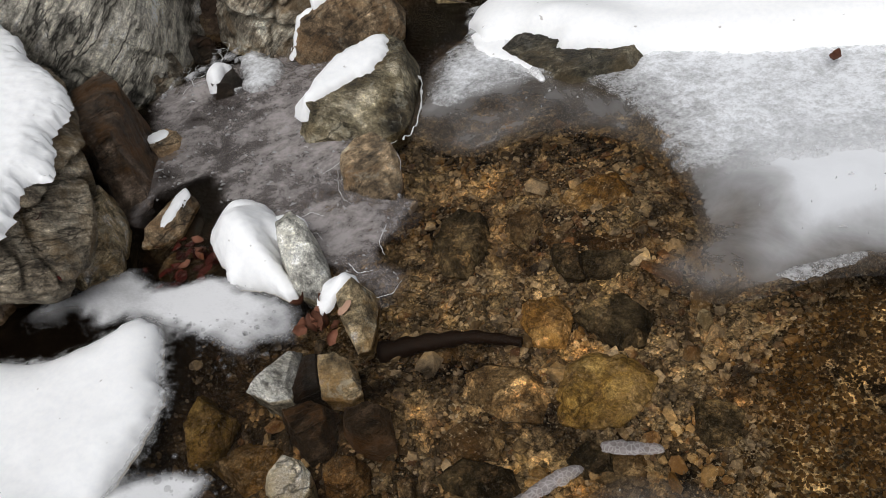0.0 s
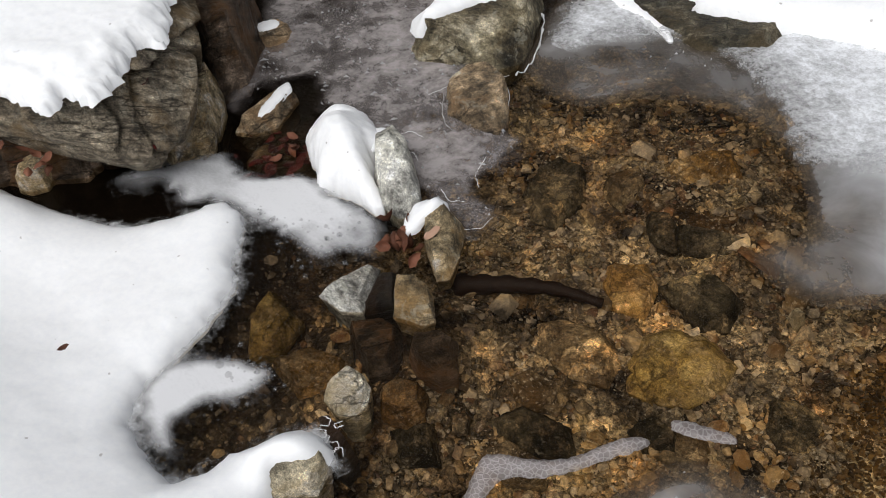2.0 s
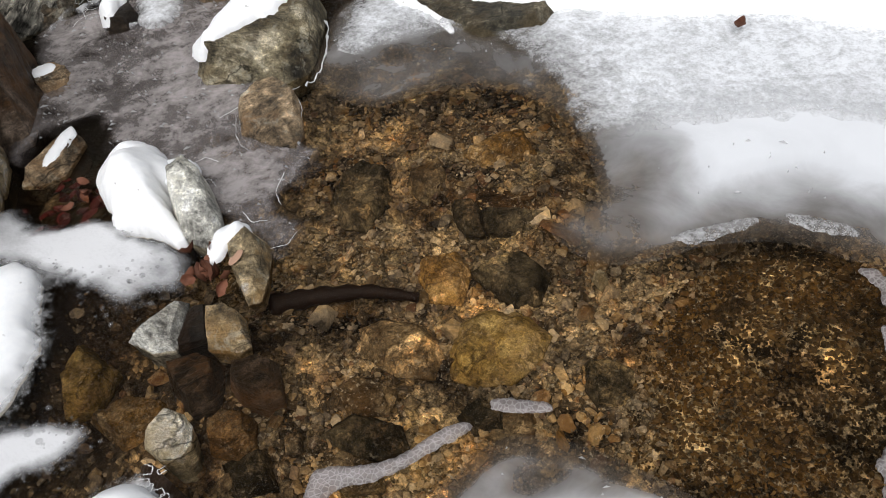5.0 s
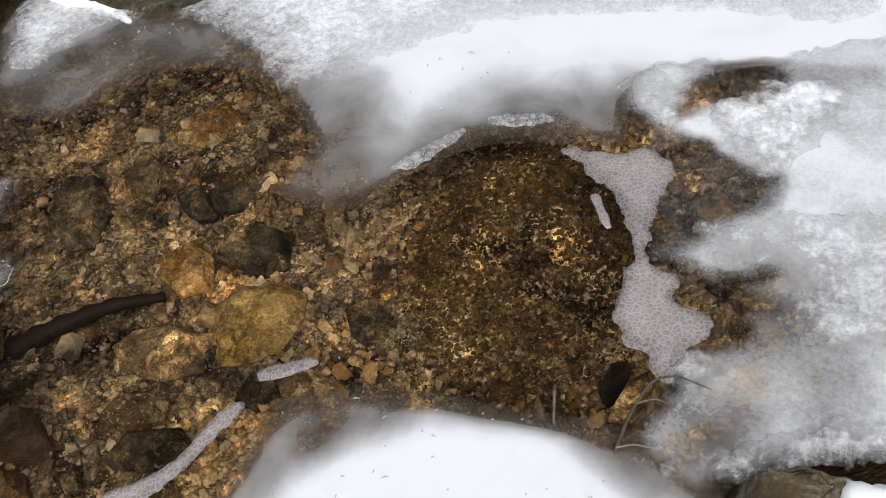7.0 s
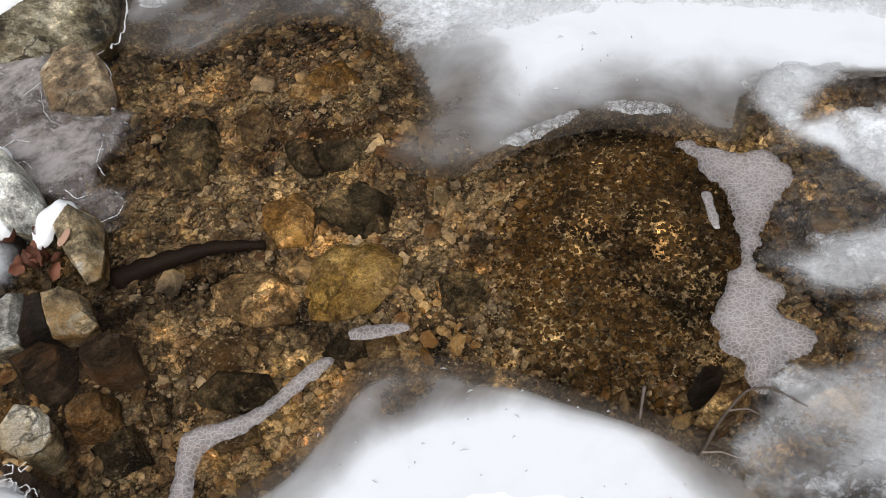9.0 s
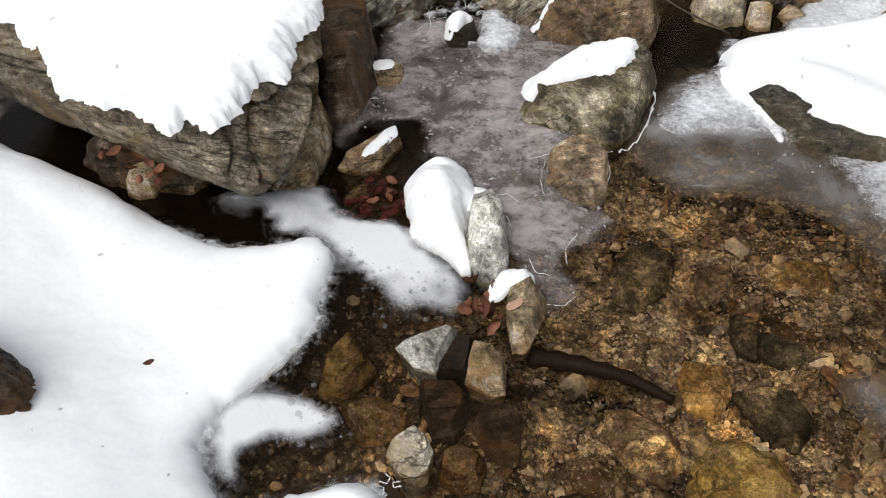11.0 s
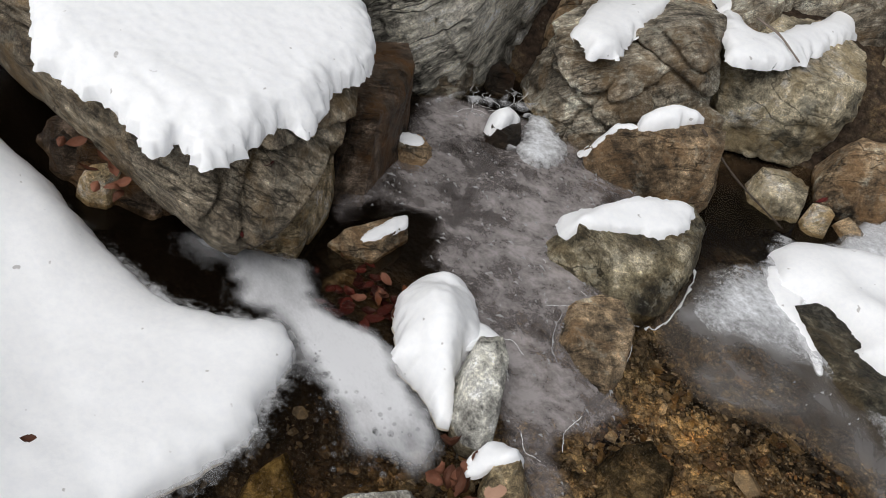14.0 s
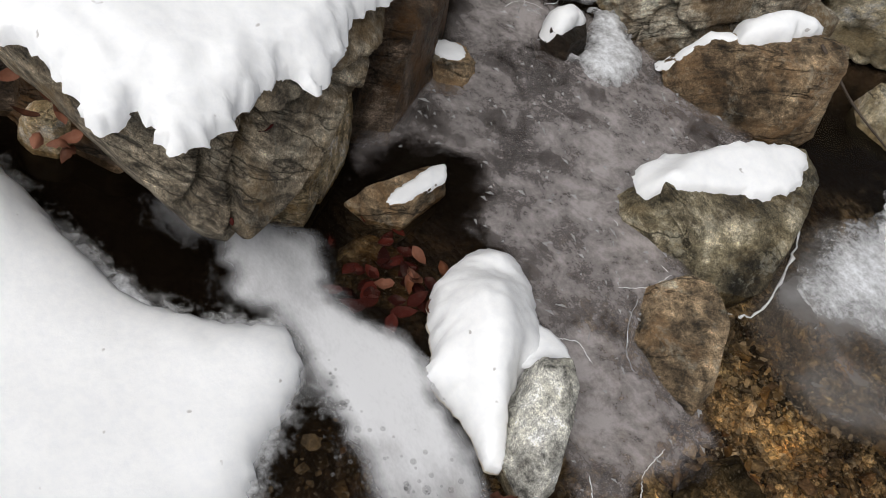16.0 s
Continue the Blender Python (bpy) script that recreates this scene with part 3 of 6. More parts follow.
def split_long(vs, fs, cell, most=40000):
    """Halve every edge longer than the cell until none is left."""
    while len(fs) < most:
        e = np.sort(np.concatenate([fs[:, [0, 1]], fs[:, [1, 2]], fs[:, [2, 0]]]), 1)
        tag, back = np.unique(e[:, 0] * np.int64(len(vs)) + e[:, 1], return_inverse=True)
        edges, back = np.stack([tag // len(vs), tag % len(vs)], 1), back.reshape(-1)
        long = np.linalg.norm(vs[edges[:, 0]] - vs[edges[:, 1]], axis=1) > cell
        if not long.any():
            break
        mid = np.full(len(edges), -1)
        mid[long] = len(vs) + np.arange(long.sum())
        vs = np.concatenate([vs, (vs[edges[long, 0]] + vs[edges[long, 1]]) / 2])
        n = len(fs)
        m = np.stack([mid[back[:n]], mid[back[n:2 * n]], mid[back[2 * n:]]], 1)
        cuts = (m >= 0).sum(1)
        out = [fs[cuts == 0]]
        f, q = fs[cuts == 3], m[cuts == 3]
        out += [np.stack(t, 1) for t in ((f[:, 0], q[:, 0], q[:, 2]), (q[:, 0], f[:, 1], q[:, 1]), (q[:, 2], q[:, 1], f[:, 2]), (q[:, 0], q[:, 1], q[:, 2]))]
        for r in range(3):
            g = np.roll(fs, -r, 1)
            h = np.roll(m, -r, 1)
            one = (cuts == 1) & (h[:, 0] >= 0)
            out += [np.stack((g[one, 0], h[one, 0], g[one, 2]), 1), np.stack((h[one, 0], g[one, 1], g[one, 2]), 1)]
            two = (cuts == 2) & (h[:, 2] < 0)
            out += [np.stack((h[two, 0], g[two, 1], h[two, 1]), 1), np.stack((g[two, 0], h[two, 0], h[two, 1]), 1), np.stack((g[two, 0], h[two, 1], g[two, 2]), 1)]
        fs = np.concatenate(out)
    return vs, fs


def rock(name, outline, z0, z1, material, label, seed, category="rock", top=5.0, under=0.9, waist=0.35, slope=(0, 0), keel=(0, 0), cut=0.7, ledge=1.5,
         rough=0.055, cell=0.0, group="", key=None, chips=(), block=0.5, cracks=()):
    """A broken stone over its plan outline: flat faces between a foot, a waist and a crown (a high top is blocky, a high cut keeps the crown whole), chipped and roughened."""
    rng = np.random.RandomState(seed)
    o = np.array(outline, float)
    c = np.array([(o[:, 0].max() + o[:, 0].min()) / 2, (o[:, 1].max() + o[:, 1].min()) / 2])
    q = (o - c) * 1.02
    size = float(np.sqrt(np.mean((q ** 2).sum(1))))
    high = z1 - z0
    inset = 0.95 - 0.75 / top
    pts = []
    for x, y in q:
        pts.append((under * x, under * y, 0.0))
        pts.append((x, y, waist + rng.uniform(-0.06, 0.06)))
        k = inset * rng.uniform(0.88, 1.06)
        pts.append((k * x, k * y, waist + (1 - waist) * (1 - (1 - cut) * rng.uniform(0.0, 1.0) ** 1.4)))
    for x, y in q[::2]:
        k = rng.uniform(0.15, 0.55)
        pts.append((k * x, k * y, rng.uniform(0.96, 1.0)))
    D = []
    for x, y, h in pts:
        t = max(0.0, (h - waist) / (1 - waist))
        D.append((x, y, z0 + high * h + t * (slope[0] * x + slope[1] * y) + (1 - min(1.0, h / 0.8)) * (keel[0] * x + keel[1] * y)))
    mid = np.array([0.0, 0.0, z0 + high * 0.4])
    V, F = hull_of(D)
    V, F = split_long(V, F, cell or min(0.02, max(0.005, size * 0.05)))
    D = V - mid
    for nx, ny, nz, keep in chips:
        nrm = np.array([nx, ny, nz], float)
        nrm /= np.linalg.norm(nrm)
        reach = D @ nrm
        D = D - np.clip(reach - reach.max() * keep, 0, None)[:, None] * nrm
    nr = D / np.maximum(np.linalg.norm(D, axis=1), 1e-6)[:, None]
    W = D + mid
    freq = 1.6 / size
    amp = rough * size
    lay = rng.normal(size=3) * np.array([0.5, 0.5, 1.0])
    lay /= np.linalg.norm(lay)
    side = np.cross(lay, (0.31, 0.95, 0.1))
    side /= np.linalg.norm(side)
    basis = np.stack([side, np.cross(lay, side), lay * 2.3], 1)
    wob = np.stack([vnoise(W * freq * 2.2 + 7 * k, seed + 30 + k) for k in range(3)], 1)
    B = W @ basis * (0.75 / min(size, 0.3)) + 0.16 * wob + seed * 0.37
    own, tilt, joint = blocks(B, seed)
    own2, tilt2, joint2 = blocks(B * 2.7 + 3.3, seed + 50)
    big = fbm(W * freq * 2 + seed * 3.1, seed, 5, 0.65)
    s = W @ lay / (0.22 * min(size, 0.35)) + 0.8 * vnoise(W * freq * 1.3 + 5, seed + 9)
    saw = s - np.floor(s)
    shelf = np.where(saw < 0.88, saw / 0.88, (1 - saw) / 0.12) - 0.5
    shelf = shelf * np.clip(0.4 + vnoise(W * freq * 0.9 + 11, seed + 21), 0, 1)
    where_split = step(-0.2, 0.35, vnoise(W * freq * 1.1 + 2.2, seed + 61))
    W = W + nr * (amp * block * (0.7 * own + 1.1 * tilt + 0.3 * own2 + 0.5 * tilt2 - 1.1 * where_split * step(0.09, 0.0, joint) - 0.35 * step(0.12, 0.0, joint2))
                  + amp * (0.32 * big + 0.3 * ledge * shelf))[:, None]
    for nx, ny, nz, off, lip in cracks:
        nrm = np.array([nx, ny, nz], float)
        nrm /= np.linalg.norm(nrm)
        gap = W @ nrm - off + 0.02 * vnoise(W * 9 + off * 50, seed + 70) + 0.006 * vnoise(W * 40, seed + 71)
        out = np.array([[1, 1, 0.15]]) * nr
        W = W + out * (lip * step(0.0, 0.006, gap) * step(0.14, 0.0, gap) - 0.025 * np.exp(-(gap / 0.007) ** 2))[:, None]
    verts, faces = W, F
    me = mesh_of(name, verts - np.array([0, 0, z0]), faces)
    ob = thing(name, me, material, label, category, at=(c[0], c[1], z0), group=group)
    if key:
        SHAPES[key] = BVHTree.FromPolygons((verts + np.array([c[0], c[1], 0])).tolist(), faces.tolist())
    return ob


def sheet(name, outline, cell, top, material, label, category, kind="", ragged=0.0, ragged_scale=25, seed=0, solid=None, holes=(), group="", parent=None, per=8, crumble=0.0):
    """A layer lying over part of the plan. top(x, y, d) gives its height, d being the distance from its edge; solid(x, y, d) how thick it is, 0 to 1."""
    poly = smooth_outline(outline, per)
    lo, hi = poly.min(0) - 2 * cell, poly.max(0) + 2 * cell
    x, y = np.meshgrid(np.arange(lo[0], hi[0], cell), np.arange(lo[1], hi[1], cell), indexing="ij")
    d = sdf(x, y, poly)
    for hole in holes:
        d = np.minimum(d, -sdf(x, y, smooth_outline(hole, per)))
    if ragged:
        d = d + ragged * fbm2(x, y, ragged_scale, seed + 40, 4, 0.6)
    gxx, gyy = np.gradient(d, cell)
    g2 = np.maximum(gxx ** 2 + gyy ** 2, 0.2)
    out = d < 0
    mx, my = np.where(out, -d * gxx / g2, 0), np.where(out, -d * gyy / g2, 0)
    x2, y2 = x + np.clip(mx, -1.2 * cell, 1.2 * cell), y + np.clip(my, -1.2 * cell, 1.2 * cell)
    keep = ~(out[:-1, :-1] & out[1:, :-1] & out[1:, 1:] & out[:-1, 1:])
    d0 = np.maximum(d, 0)
    z = top(x2, y2, d0)
    if crumble:
        q = np.stack([x2, y2, z], -1).reshape(-1, 3)
        w = (crumble * step(0.09, 0.0, d0) + 0.15 * crumble).ravel()
        push = np.stack([fbm(q * 34 + 11.0 * k, seed + 80 + k, 4, 0.65) for k in range(3)], 1) * w[:, None] * np.array([1.0, 1.0, 0.6])
        x2, y2, z = x2 + push[:, 0].reshape(x.shape), y2 + push[:, 1].reshape(x.shape), z + push[:, 2].reshape(x.shape)
    ids = np.arange(x.size).reshape(x.shape)
    f = np.stack([ids[:-1, :-1], ids[1:, :-1], ids[1:, 1:], ids[:-1, 1:]], -1)[keep]
    used = np.unique(f)
    back = np.full(x.size, -1)
    back[used] = np.arange(len(used))
    verts = np.stack([x2, y2, z], -1).reshape(-1, 3)[used]
    c = np.array([(lo[0] + hi[0]) / 2, (lo[1] + hi[1]) / 2, 0])
    faces = back[f.reshape(-1, 4)]
    me = mesh_of(name, verts - c, faces)
    if solid is not None:
        sv = solid(x2, y2, d0).reshape(-1)[used]
        me.attributes.new("solid", "FLOAT", "POINT").data.foreach_set("value", np.clip(sv, 0, 1).astype(np.float32))
    if parent is not None:
        return thing(name, me, material, label, category, at=tuple(c - np.array(parent.location)), parent=parent)
    return thing(name, me, material, label, category, at=tuple(c), kind=kind, group=group)


def pillow(d, r):
    return np.sqrt(np.clip(1 - (1 - np.minimum(d / r, 1)) ** 2, 0, 1))


def rest_on(keys, base):
    """The height of what lies below, seen from above."""
    def f(x, y):
        z = np.full(x.shape, base, float)
        for key in keys:
            tree = SHAPES[key]
            for i in np.ndindex(x.shape):
                hit = tree.ray_cast(Vector((x[i], y[i], 5.0)), Vector((0, 0, -1)))
                if hit[0] is not None:
                    z[i] = max(z[i], hit[0].z)
        return z
    return f


def blur(z, times):
    for _ in range(times):
        p = np.pad(z, 1, mode="edge")
        z = (p[:-2, 1:-1] + p[2:, 1:-1] + p[1:-1, :-2] + p[1:-1, 2:] + 2 * p[1:-1, 1:-1]) / 6
    return z


def snow(name, outline, keys, base, thick, label, cell=0.008, r=None, ragged=0.006, ragged_scale=28, seed=0, swell=0.04, smooth=10, extra=None, category="snow", holes=(), owner=None, level=False, drop=0.0, crumb=0.1, edge=0.0, crumble=0.0025):
    """Snow lying on rocks and ground, with a soft rounded edge; a level one bridges the hollows and edges of what it lies on and hangs over by a lip."""
    under = rest_on(keys, base)

    def top(x, y, d):
        d = np.minimum(blur(d, int(12 * (0.009 / cell) ** 2) + 3), 1.6 * d)
        z = under(x, y)
        if level:
            inner = d > 0.05
            A = np.stack([np.ones(x.shape), x, y, x * x, x * y, y * y], -1)
            fit = np.linalg.lstsq(A[inner], z[inner], rcond=None)[0]
            s = np.maximum(A @ fit, z - 0.2 * thick)
            s = blur(s, smooth)
        else:
            s = np.maximum(blur(z, smooth), z - 0.3 * thick)
        if extra is not None:
            s = s + extra(x, y) * pillow(d, 0.16)
        if callable(r):
            rim = pillow(d, r(x, y))
        else:
            rim = pillow(d, r or thick * 1.1)
        if edge:
            rim = 1 - (1 - np.minimum(d / r, 1)) ** edge
        lump = 1 + swell * 2.2 * fbm2(x, y, 7, seed + 5, 4) + crumb * (1 - rim * 0.8) * fbm2(x, y, 45, seed + 8, 4)
        return s * 1.0 - 0.006 + thick * rim * lump - drop * (1 - pillow(d, 0.025))
    return sheet(name, outline, cell, top, M_SNOW, label, category, ragged=ragged, ragged_scale=ragged_scale, seed=seed, holes=holes, parent=owner, crumble=crumble)

# ---- the left side: slab boulder, cliff, cascade ----
rock("boulder", [(-1.33, 0.74), (-1.27, 0.87), (-1.36, 1.02), (-1.46, 1.26), (-1.66, 1.58), (-2.1, 2.2), (-3.0, 2.1), (-2.95, 0.9), (-2.2, 0.62), (-1.7, 0.6)], -0.15, 1.35, M_CLIFF,
     "huge grey foliated boulder streaked with pale veins", 11, "boulder", top=6, under=0.97, waist=0.25, rough=0.03, block=0.5, cell=0.022, key="cliff")
slab = rock("boulder", [(-0.65, 0.0), (-0.63, 0.03), (-0.675, 0.12), (-0.735, 0.2), (-0.79, 0.255), (-1.0, 0.385), (-1.22, 0.51), (-1.6, 0.62), (-2.0, 0.5), (-2.0, -0.15), (-1.62, -0.42), (-1.38, -0.325), (-1.06, -0.19), (-0.83, -0.095), (-0.67, -0.02)], 0.17, 0.40, M_SLAB, "large grey slab boulder under a thick cap of snow", 23, "boulder", top=7, under=0.88, waist=0.45,
     slope=(-0.08, -0.02), keel=(-0.12, 0.0), cut=0.92, rough=0.02, ledge=0.7, block=0.3, cell=0.011, key="slab", cracks=((-0.12, 0.2, 1.0, 0.235, 0.02), (0.62, 0.78, 0.1, 0.36, 0.02), (-0.5, 0.6, 0.75, 0.02, 0.018), (0.3, -0.9, 0.45, 0.36, 0.015)), chips=((0.75, -0.5, 0.45, 0.86), (0.8, 0.5, 0.45, 0.88)))
# fills the hollow; its near-black colour deepens the shade under the slab
rock("rock", [(-0.841, 0.116), (-0.927, 0.316), (-1.217, 0.446), (-1.662, 0.452), (-1.720, 0.050), (-1.448, -0.130), (-1.007, -0.018)], -0.15, 0.2, M_WETSHADE, "wet rock darkened for the shade in the hollow beneath the slab", 24, top=5)
rock("rock", [(-0.8, 0.12), (-0.77, 0.2), (-0.835, 0.275), (-0.88, 0.325), (-0.96, 0.37), (-1.0, 0.33), (-0.96, 0.2), (-0.87, 0.11)], -0.14, 0.12, M_TAN, "tan brown rock wedged under the slab boulder", 31, top=6, waist=0.6, cut=0.8, key="wedgebase")
rock("rock", [(-0.93, -0.04), (-0.97, 0.08), (-1.15, 0.07), (-1.35, -0.1), (-1.3, -0.24), (-1.08, -0.17)], -0.14, 0.09, M_WETBROWN, "wet brown rock in the dark gap under the boulder", 32, top=3)
rock("rock", [(-0.928, 0.347), (-0.902, 0.420), (-1.014, 0.565), (-1.151, 0.664), (-1.274, 0.713), (-1.333, 0.586), (-1.217, 0.456), (-1.054, 0.368)], -0.14, 0.22, M_WETBROWN, "dark wet rock beside the slab boulder", 33, top=4, rough=0.05, key="darkcol")
rock("rock", [(-1.304, 0.790), (-1.252, 0.875), (-1.301, 0.960), (-1.391, 0.940), (-1.414, 0.818)], -0.14, 0.15, M_SCHIST, "small grey rock at the foot of the huge boulder", 34)

rock("rock", [(-1.32, 1.14), (-1.17, 1.09), (-1.02, 1.10), (-0.95, 1.17), (-0.955, 1.28), (-0.97, 1.42), (-1.05, 1.52), (-1.22, 1.5), (-1.36, 1.33)], -0.14, 0.27, M_SCHIST, "rusty grey brown layered rock beside the cascade", 41, top=6, rough=0.07, ledge=2.2, cracks=((0.3, 0.1, 1.0, 0.12, 0.02), (1.0, 0.4, -0.2, 0.05, 0.02), (0.1, -0.3, 1.0, 0.21, 0.015)), key="brown", slope=(-0.1, 0.15))
rock("rock", [(-1.1, 1.3), (-0.98, 1.31), (-0.9, 1.39), (-0.92, 1.52), (-1.05, 1.6), (-1.15, 1.68), (-1.26, 1.68), (-1.22, 1.5)], -0.1, 0.35, M_SCHIST, "grey block with split layers", 42, top=8, key="block", ledge=2.0, cracks=((0.2, 0.3, 1.0, 0.2, 0.02), (0.1, 0.1, 1.0, 0.29, 0.015)))
rock("rock", [(-1.341, 1.427), (-1.201, 1.376), (-1.138, 1.483), (-1.180, 1.616), (-1.348, 1.671), (-1.435, 1.560)], -0.05, 0.32, M_BROWN, "small brown rock among dead leaves", 43, key="litrock")
pale_rock = rock("boulder", [(-0.93, 1.55), (-0.81, 1.66), (-0.73, 1.78), (-0.74, 1.93), (-0.86, 2.1), (-1.08, 2.14), (-1.18, 1.9), (-1.08, 1.62)], 0.0, 0.31, M_PALE, "pale grey angular boulder with snow on its top", 44, "boulder", top=8, under=0.86, waist=0.6,
     key="pale", slope=(-0.1, 0.05))
wedge_rock = rock("rock", [(-0.92, 1.09), (-0.88, 1.075), (-0.80, 1.12), (-0.735, 1.175), (-0.675, 1.24), (-0.655, 1.32), (-0.70, 1.39), (-0.80, 1.37), (-0.89, 1.23)], -0.06, 0.2, M_BROWN, "rounded reddish brown wedge rock with a snow cap", 45, top=4, waist=0.36, under=0.85, key="wedge", slope=(0.25, 0.2))
rock("stone", [(-0.735, 1.579), (-0.673, 1.523), (-0.592, 1.538), (-0.554, 1.610), (-0.619, 1.707), (-0.710, 1.711)], -0.06, 0.07, M_PALE, "pale rounded stone standing in dark water", 46, "stone")
round_rock = rock("rock", [(-0.62, 1.76), (-0.53, 1.75), (-0.46, 1.86), (-0.48, 2.0), (-0.6, 2.1), (-0.72, 2.02), (-0.73, 1.87)], -0.06, 0.17, M_BROWN, "rounded olive brown rock at the water edge", 47, top=4, key="round")
rock("stone", [(-0.539, 2.011), (-0.464, 1.942), (-0.403, 1.991), (-0.428, 2.082), (-0.513, 2.112)], -0.06, 0.06, M_SCHIST, "small olive grey stone at the bank", 48, "stone")
rock("rock", [(-0.918, 2.227), (-0.798, 2.163), (-0.685, 2.306), (-0.714, 2.503), (-0.913, 2.576), (-1.021, 2.410)], -0.05, 0.3, M_WETSHADE, "dark mossy rock on the bank", 49, key="bank1")
rock("rock", [(-0.601, 2.260), (-0.475, 2.185), (-0.343, 2.263), (-0.321, 2.462), (-0.516, 2.616), (-0.661, 2.456)], -0.05, 0.25, M_SLAB, "brown slab rock on the bank", 50)
rock("rock", [(-1.041, 2.209), (-1.130, 2.048), (-1.270, 2.075), (-1.370, 2.303), (-1.243, 2.570), (-1.053, 2.504)], 0.0, 0.52, M_SCHIST, "grey layered rock high on the bank", 51, key="bank2")
rock("rock", [(-1.183, 1.714), (-1.116, 1.664), (-1.053, 1.762), (-1.096, 1.904), (-1.219, 1.936), (-1.280, 1.818)], 0.05, 0.42, M_SCHIST, "grey angular rock poking from snow", 52, key="bank3")
rock("rock", [(-1.358, 1.963), (-1.283, 1.926), (-1.222, 2.033), (-1.319, 2.165), (-1.455, 2.142)], 0.1, 0.5, M_SCHIST, "dark grey rock poking from snow", 53)
rock("rock", [(-0.266, 1.802), (-0.133, 1.752), (-0.048, 1.810), (-0.121, 1.946), (-0.275, 1.972)], -0.08, 0.08, M_BROWN, "low brown rock at the snowy bank", 54)

# ---- the stones standing in the stream ----
tri = rock("rock", [(-0.647, 0.781), (-0.595, 0.759), (-0.483, 0.811), (-0.379, 0.859), (-0.371, 0.930), (-0.428, 1.051), (-0.506, 1.171), (-0.579, 1.177), (-0.625, 1.022), (-0.650, 0.878)], -0.06, 0.13, M_OLIVE,
     "triangular olive grey rock with a tongue of snow", 61, top=5, waist=0.36, under=0.85, key="tri", slope=(-0.15, 0.05), chips=((0.7, -0.4, 0.6, 0.72),))
flat = rock("stone", [(-0.460, 0.714), (-0.452, 0.785), (-0.411, 0.837), (-0.324, 0.797), (-0.243, 0.704), (-0.219, 0.642), (-0.285, 0.624), (-0.372, 0.629)], -0.06, 0.06, M_BROWN,
     "flat brown stone rimmed with ice", 62, "stone", top=5, waist=0.6, under=0.85, cut=0.88, key="flat")
small_stone = rock("stone", [(-0.79, 0.285), (-0.775, 0.35), (-0.805, 0.425), (-0.812, 0.475), (-0.795, 0.484), (-0.758, 0.465), (-0.738, 0.415), (-0.712, 0.357), (-0.743, 0.305)], -0.06, 0.042, M_BROWN, "small layered brown stone with a strip of snow", 63, "stone", top=4, waist=0.55, cut=0.85, key="small")
red_stone = rock("stone", [(-1.091, 0.569), (-1.103, 0.629), (-1.066, 0.673), (-1.009, 0.667), (-0.978, 0.619), (-1.005, 0.566)], -0.06, 0.045, M_BROWN, "small reddish stone frosted with snow", 64, "stone", waist=0.6, cut=0.85, key="red")
cone_stone = rock("stone", [(-1.102, 0.871), (-1.114, 0.941), (-1.067, 0.975), (-1.012, 0.950), (-0.996, 0.880), (-1.045, 0.846)], -0.06, 0.065, M_WETSHADE, "dark pebble under a cone of snow", 65, "stone", key="cone")
hump_rock = rock("rock", [(-0.44, 0.29), (-0.53, 0.35), (-0.54, 0.44), (-0.40, 0.41), (-0.29, 0.315), (-0.28, 0.295), (-0.36, 0.295)], -0.14, 0.05, M_WETSHADE, "low dark rock buried under a hump of snow", 66, key="mush")
rock("stone", [(-0.385, 0.40), (-0.365, 0.455), (-0.31, 0.445), (-0.25, 0.40), (-0.205, 0.36), (-0.195, 0.325), (-0.22, 0.303), (-0.27, 0.305), (-0.34, 0.345)], -0.06, 0.105, M_LIGHT,
     "leaning oval light grey stone against the snow hump", 67, "stone", top=3.4, waist=0.45, under=0.75, rough=0.035, key="grey", slope=(-0.35, 0.3))
tan_cap = rock("stone", [(-0.18, 0.345), (-0.15, 0.372), (-0.075, 0.365), (-0.037, 0.3), (-0.008, 0.24), (-0.026, 0.218), (-0.076, 0.25), (-0.13, 0.288)], -0.06, 0.06, M_TAN, "olive tan stone with a snow cap", 68, "stone", top=4, waist=0.5, under=0.7, key="disc", slope=(-0.1, 0.15))
rock("stone", [(-0.09, 0.168), (-0.062, 0.192), (-0.012, 0.192), (0.042, 0.14), (0.026, 0.118), (-0.033, 0.1), (-0.072, 0.14)], -0.055, 0.035, M_TAN, "small blocky pale tan stone", 69, "stone", top=8, waist=0.6, under=0.8, cut=0.85)
rock("stone", [(-0.165, 0.168), (-0.144, 0.172), (-0.12, 0.12), (-0.092, 0.07), (-0.13, 0.045), (-0.193, 0.046), (-0.196, 0.067), (-0.181, 0.116)], -0.14, 0.03, M_LIGHT, "angular slate grey stone", 70, "stone", top=3.5, waist=0.8, under=0.6)
rock("stone", [(-0.145, 0.18), (-0.122, 0.192), (-0.053, 0.116), (-0.091, 0.073), (-0.106, 0.08), (-0.135, 0.133)], -0.14, 0.006, M_WETSHADE, "small black wet stone in a gap", 71, "stone", waist=0.9, under=0.6)
rock("stone", [(-0.009, -0.042), (0.023, -0.036), (0.056, -0.048), (0.076, -0.076), (0.076, -0.108), (0.052, -0.127), (0.008, -0.121), (-0.009, -0.103), (0.006, -0.08)], -0.14, 0.03, M_PALE, "small rounded tan stone breaking the water", 72, "stone", waist=0.82, under=0.6)
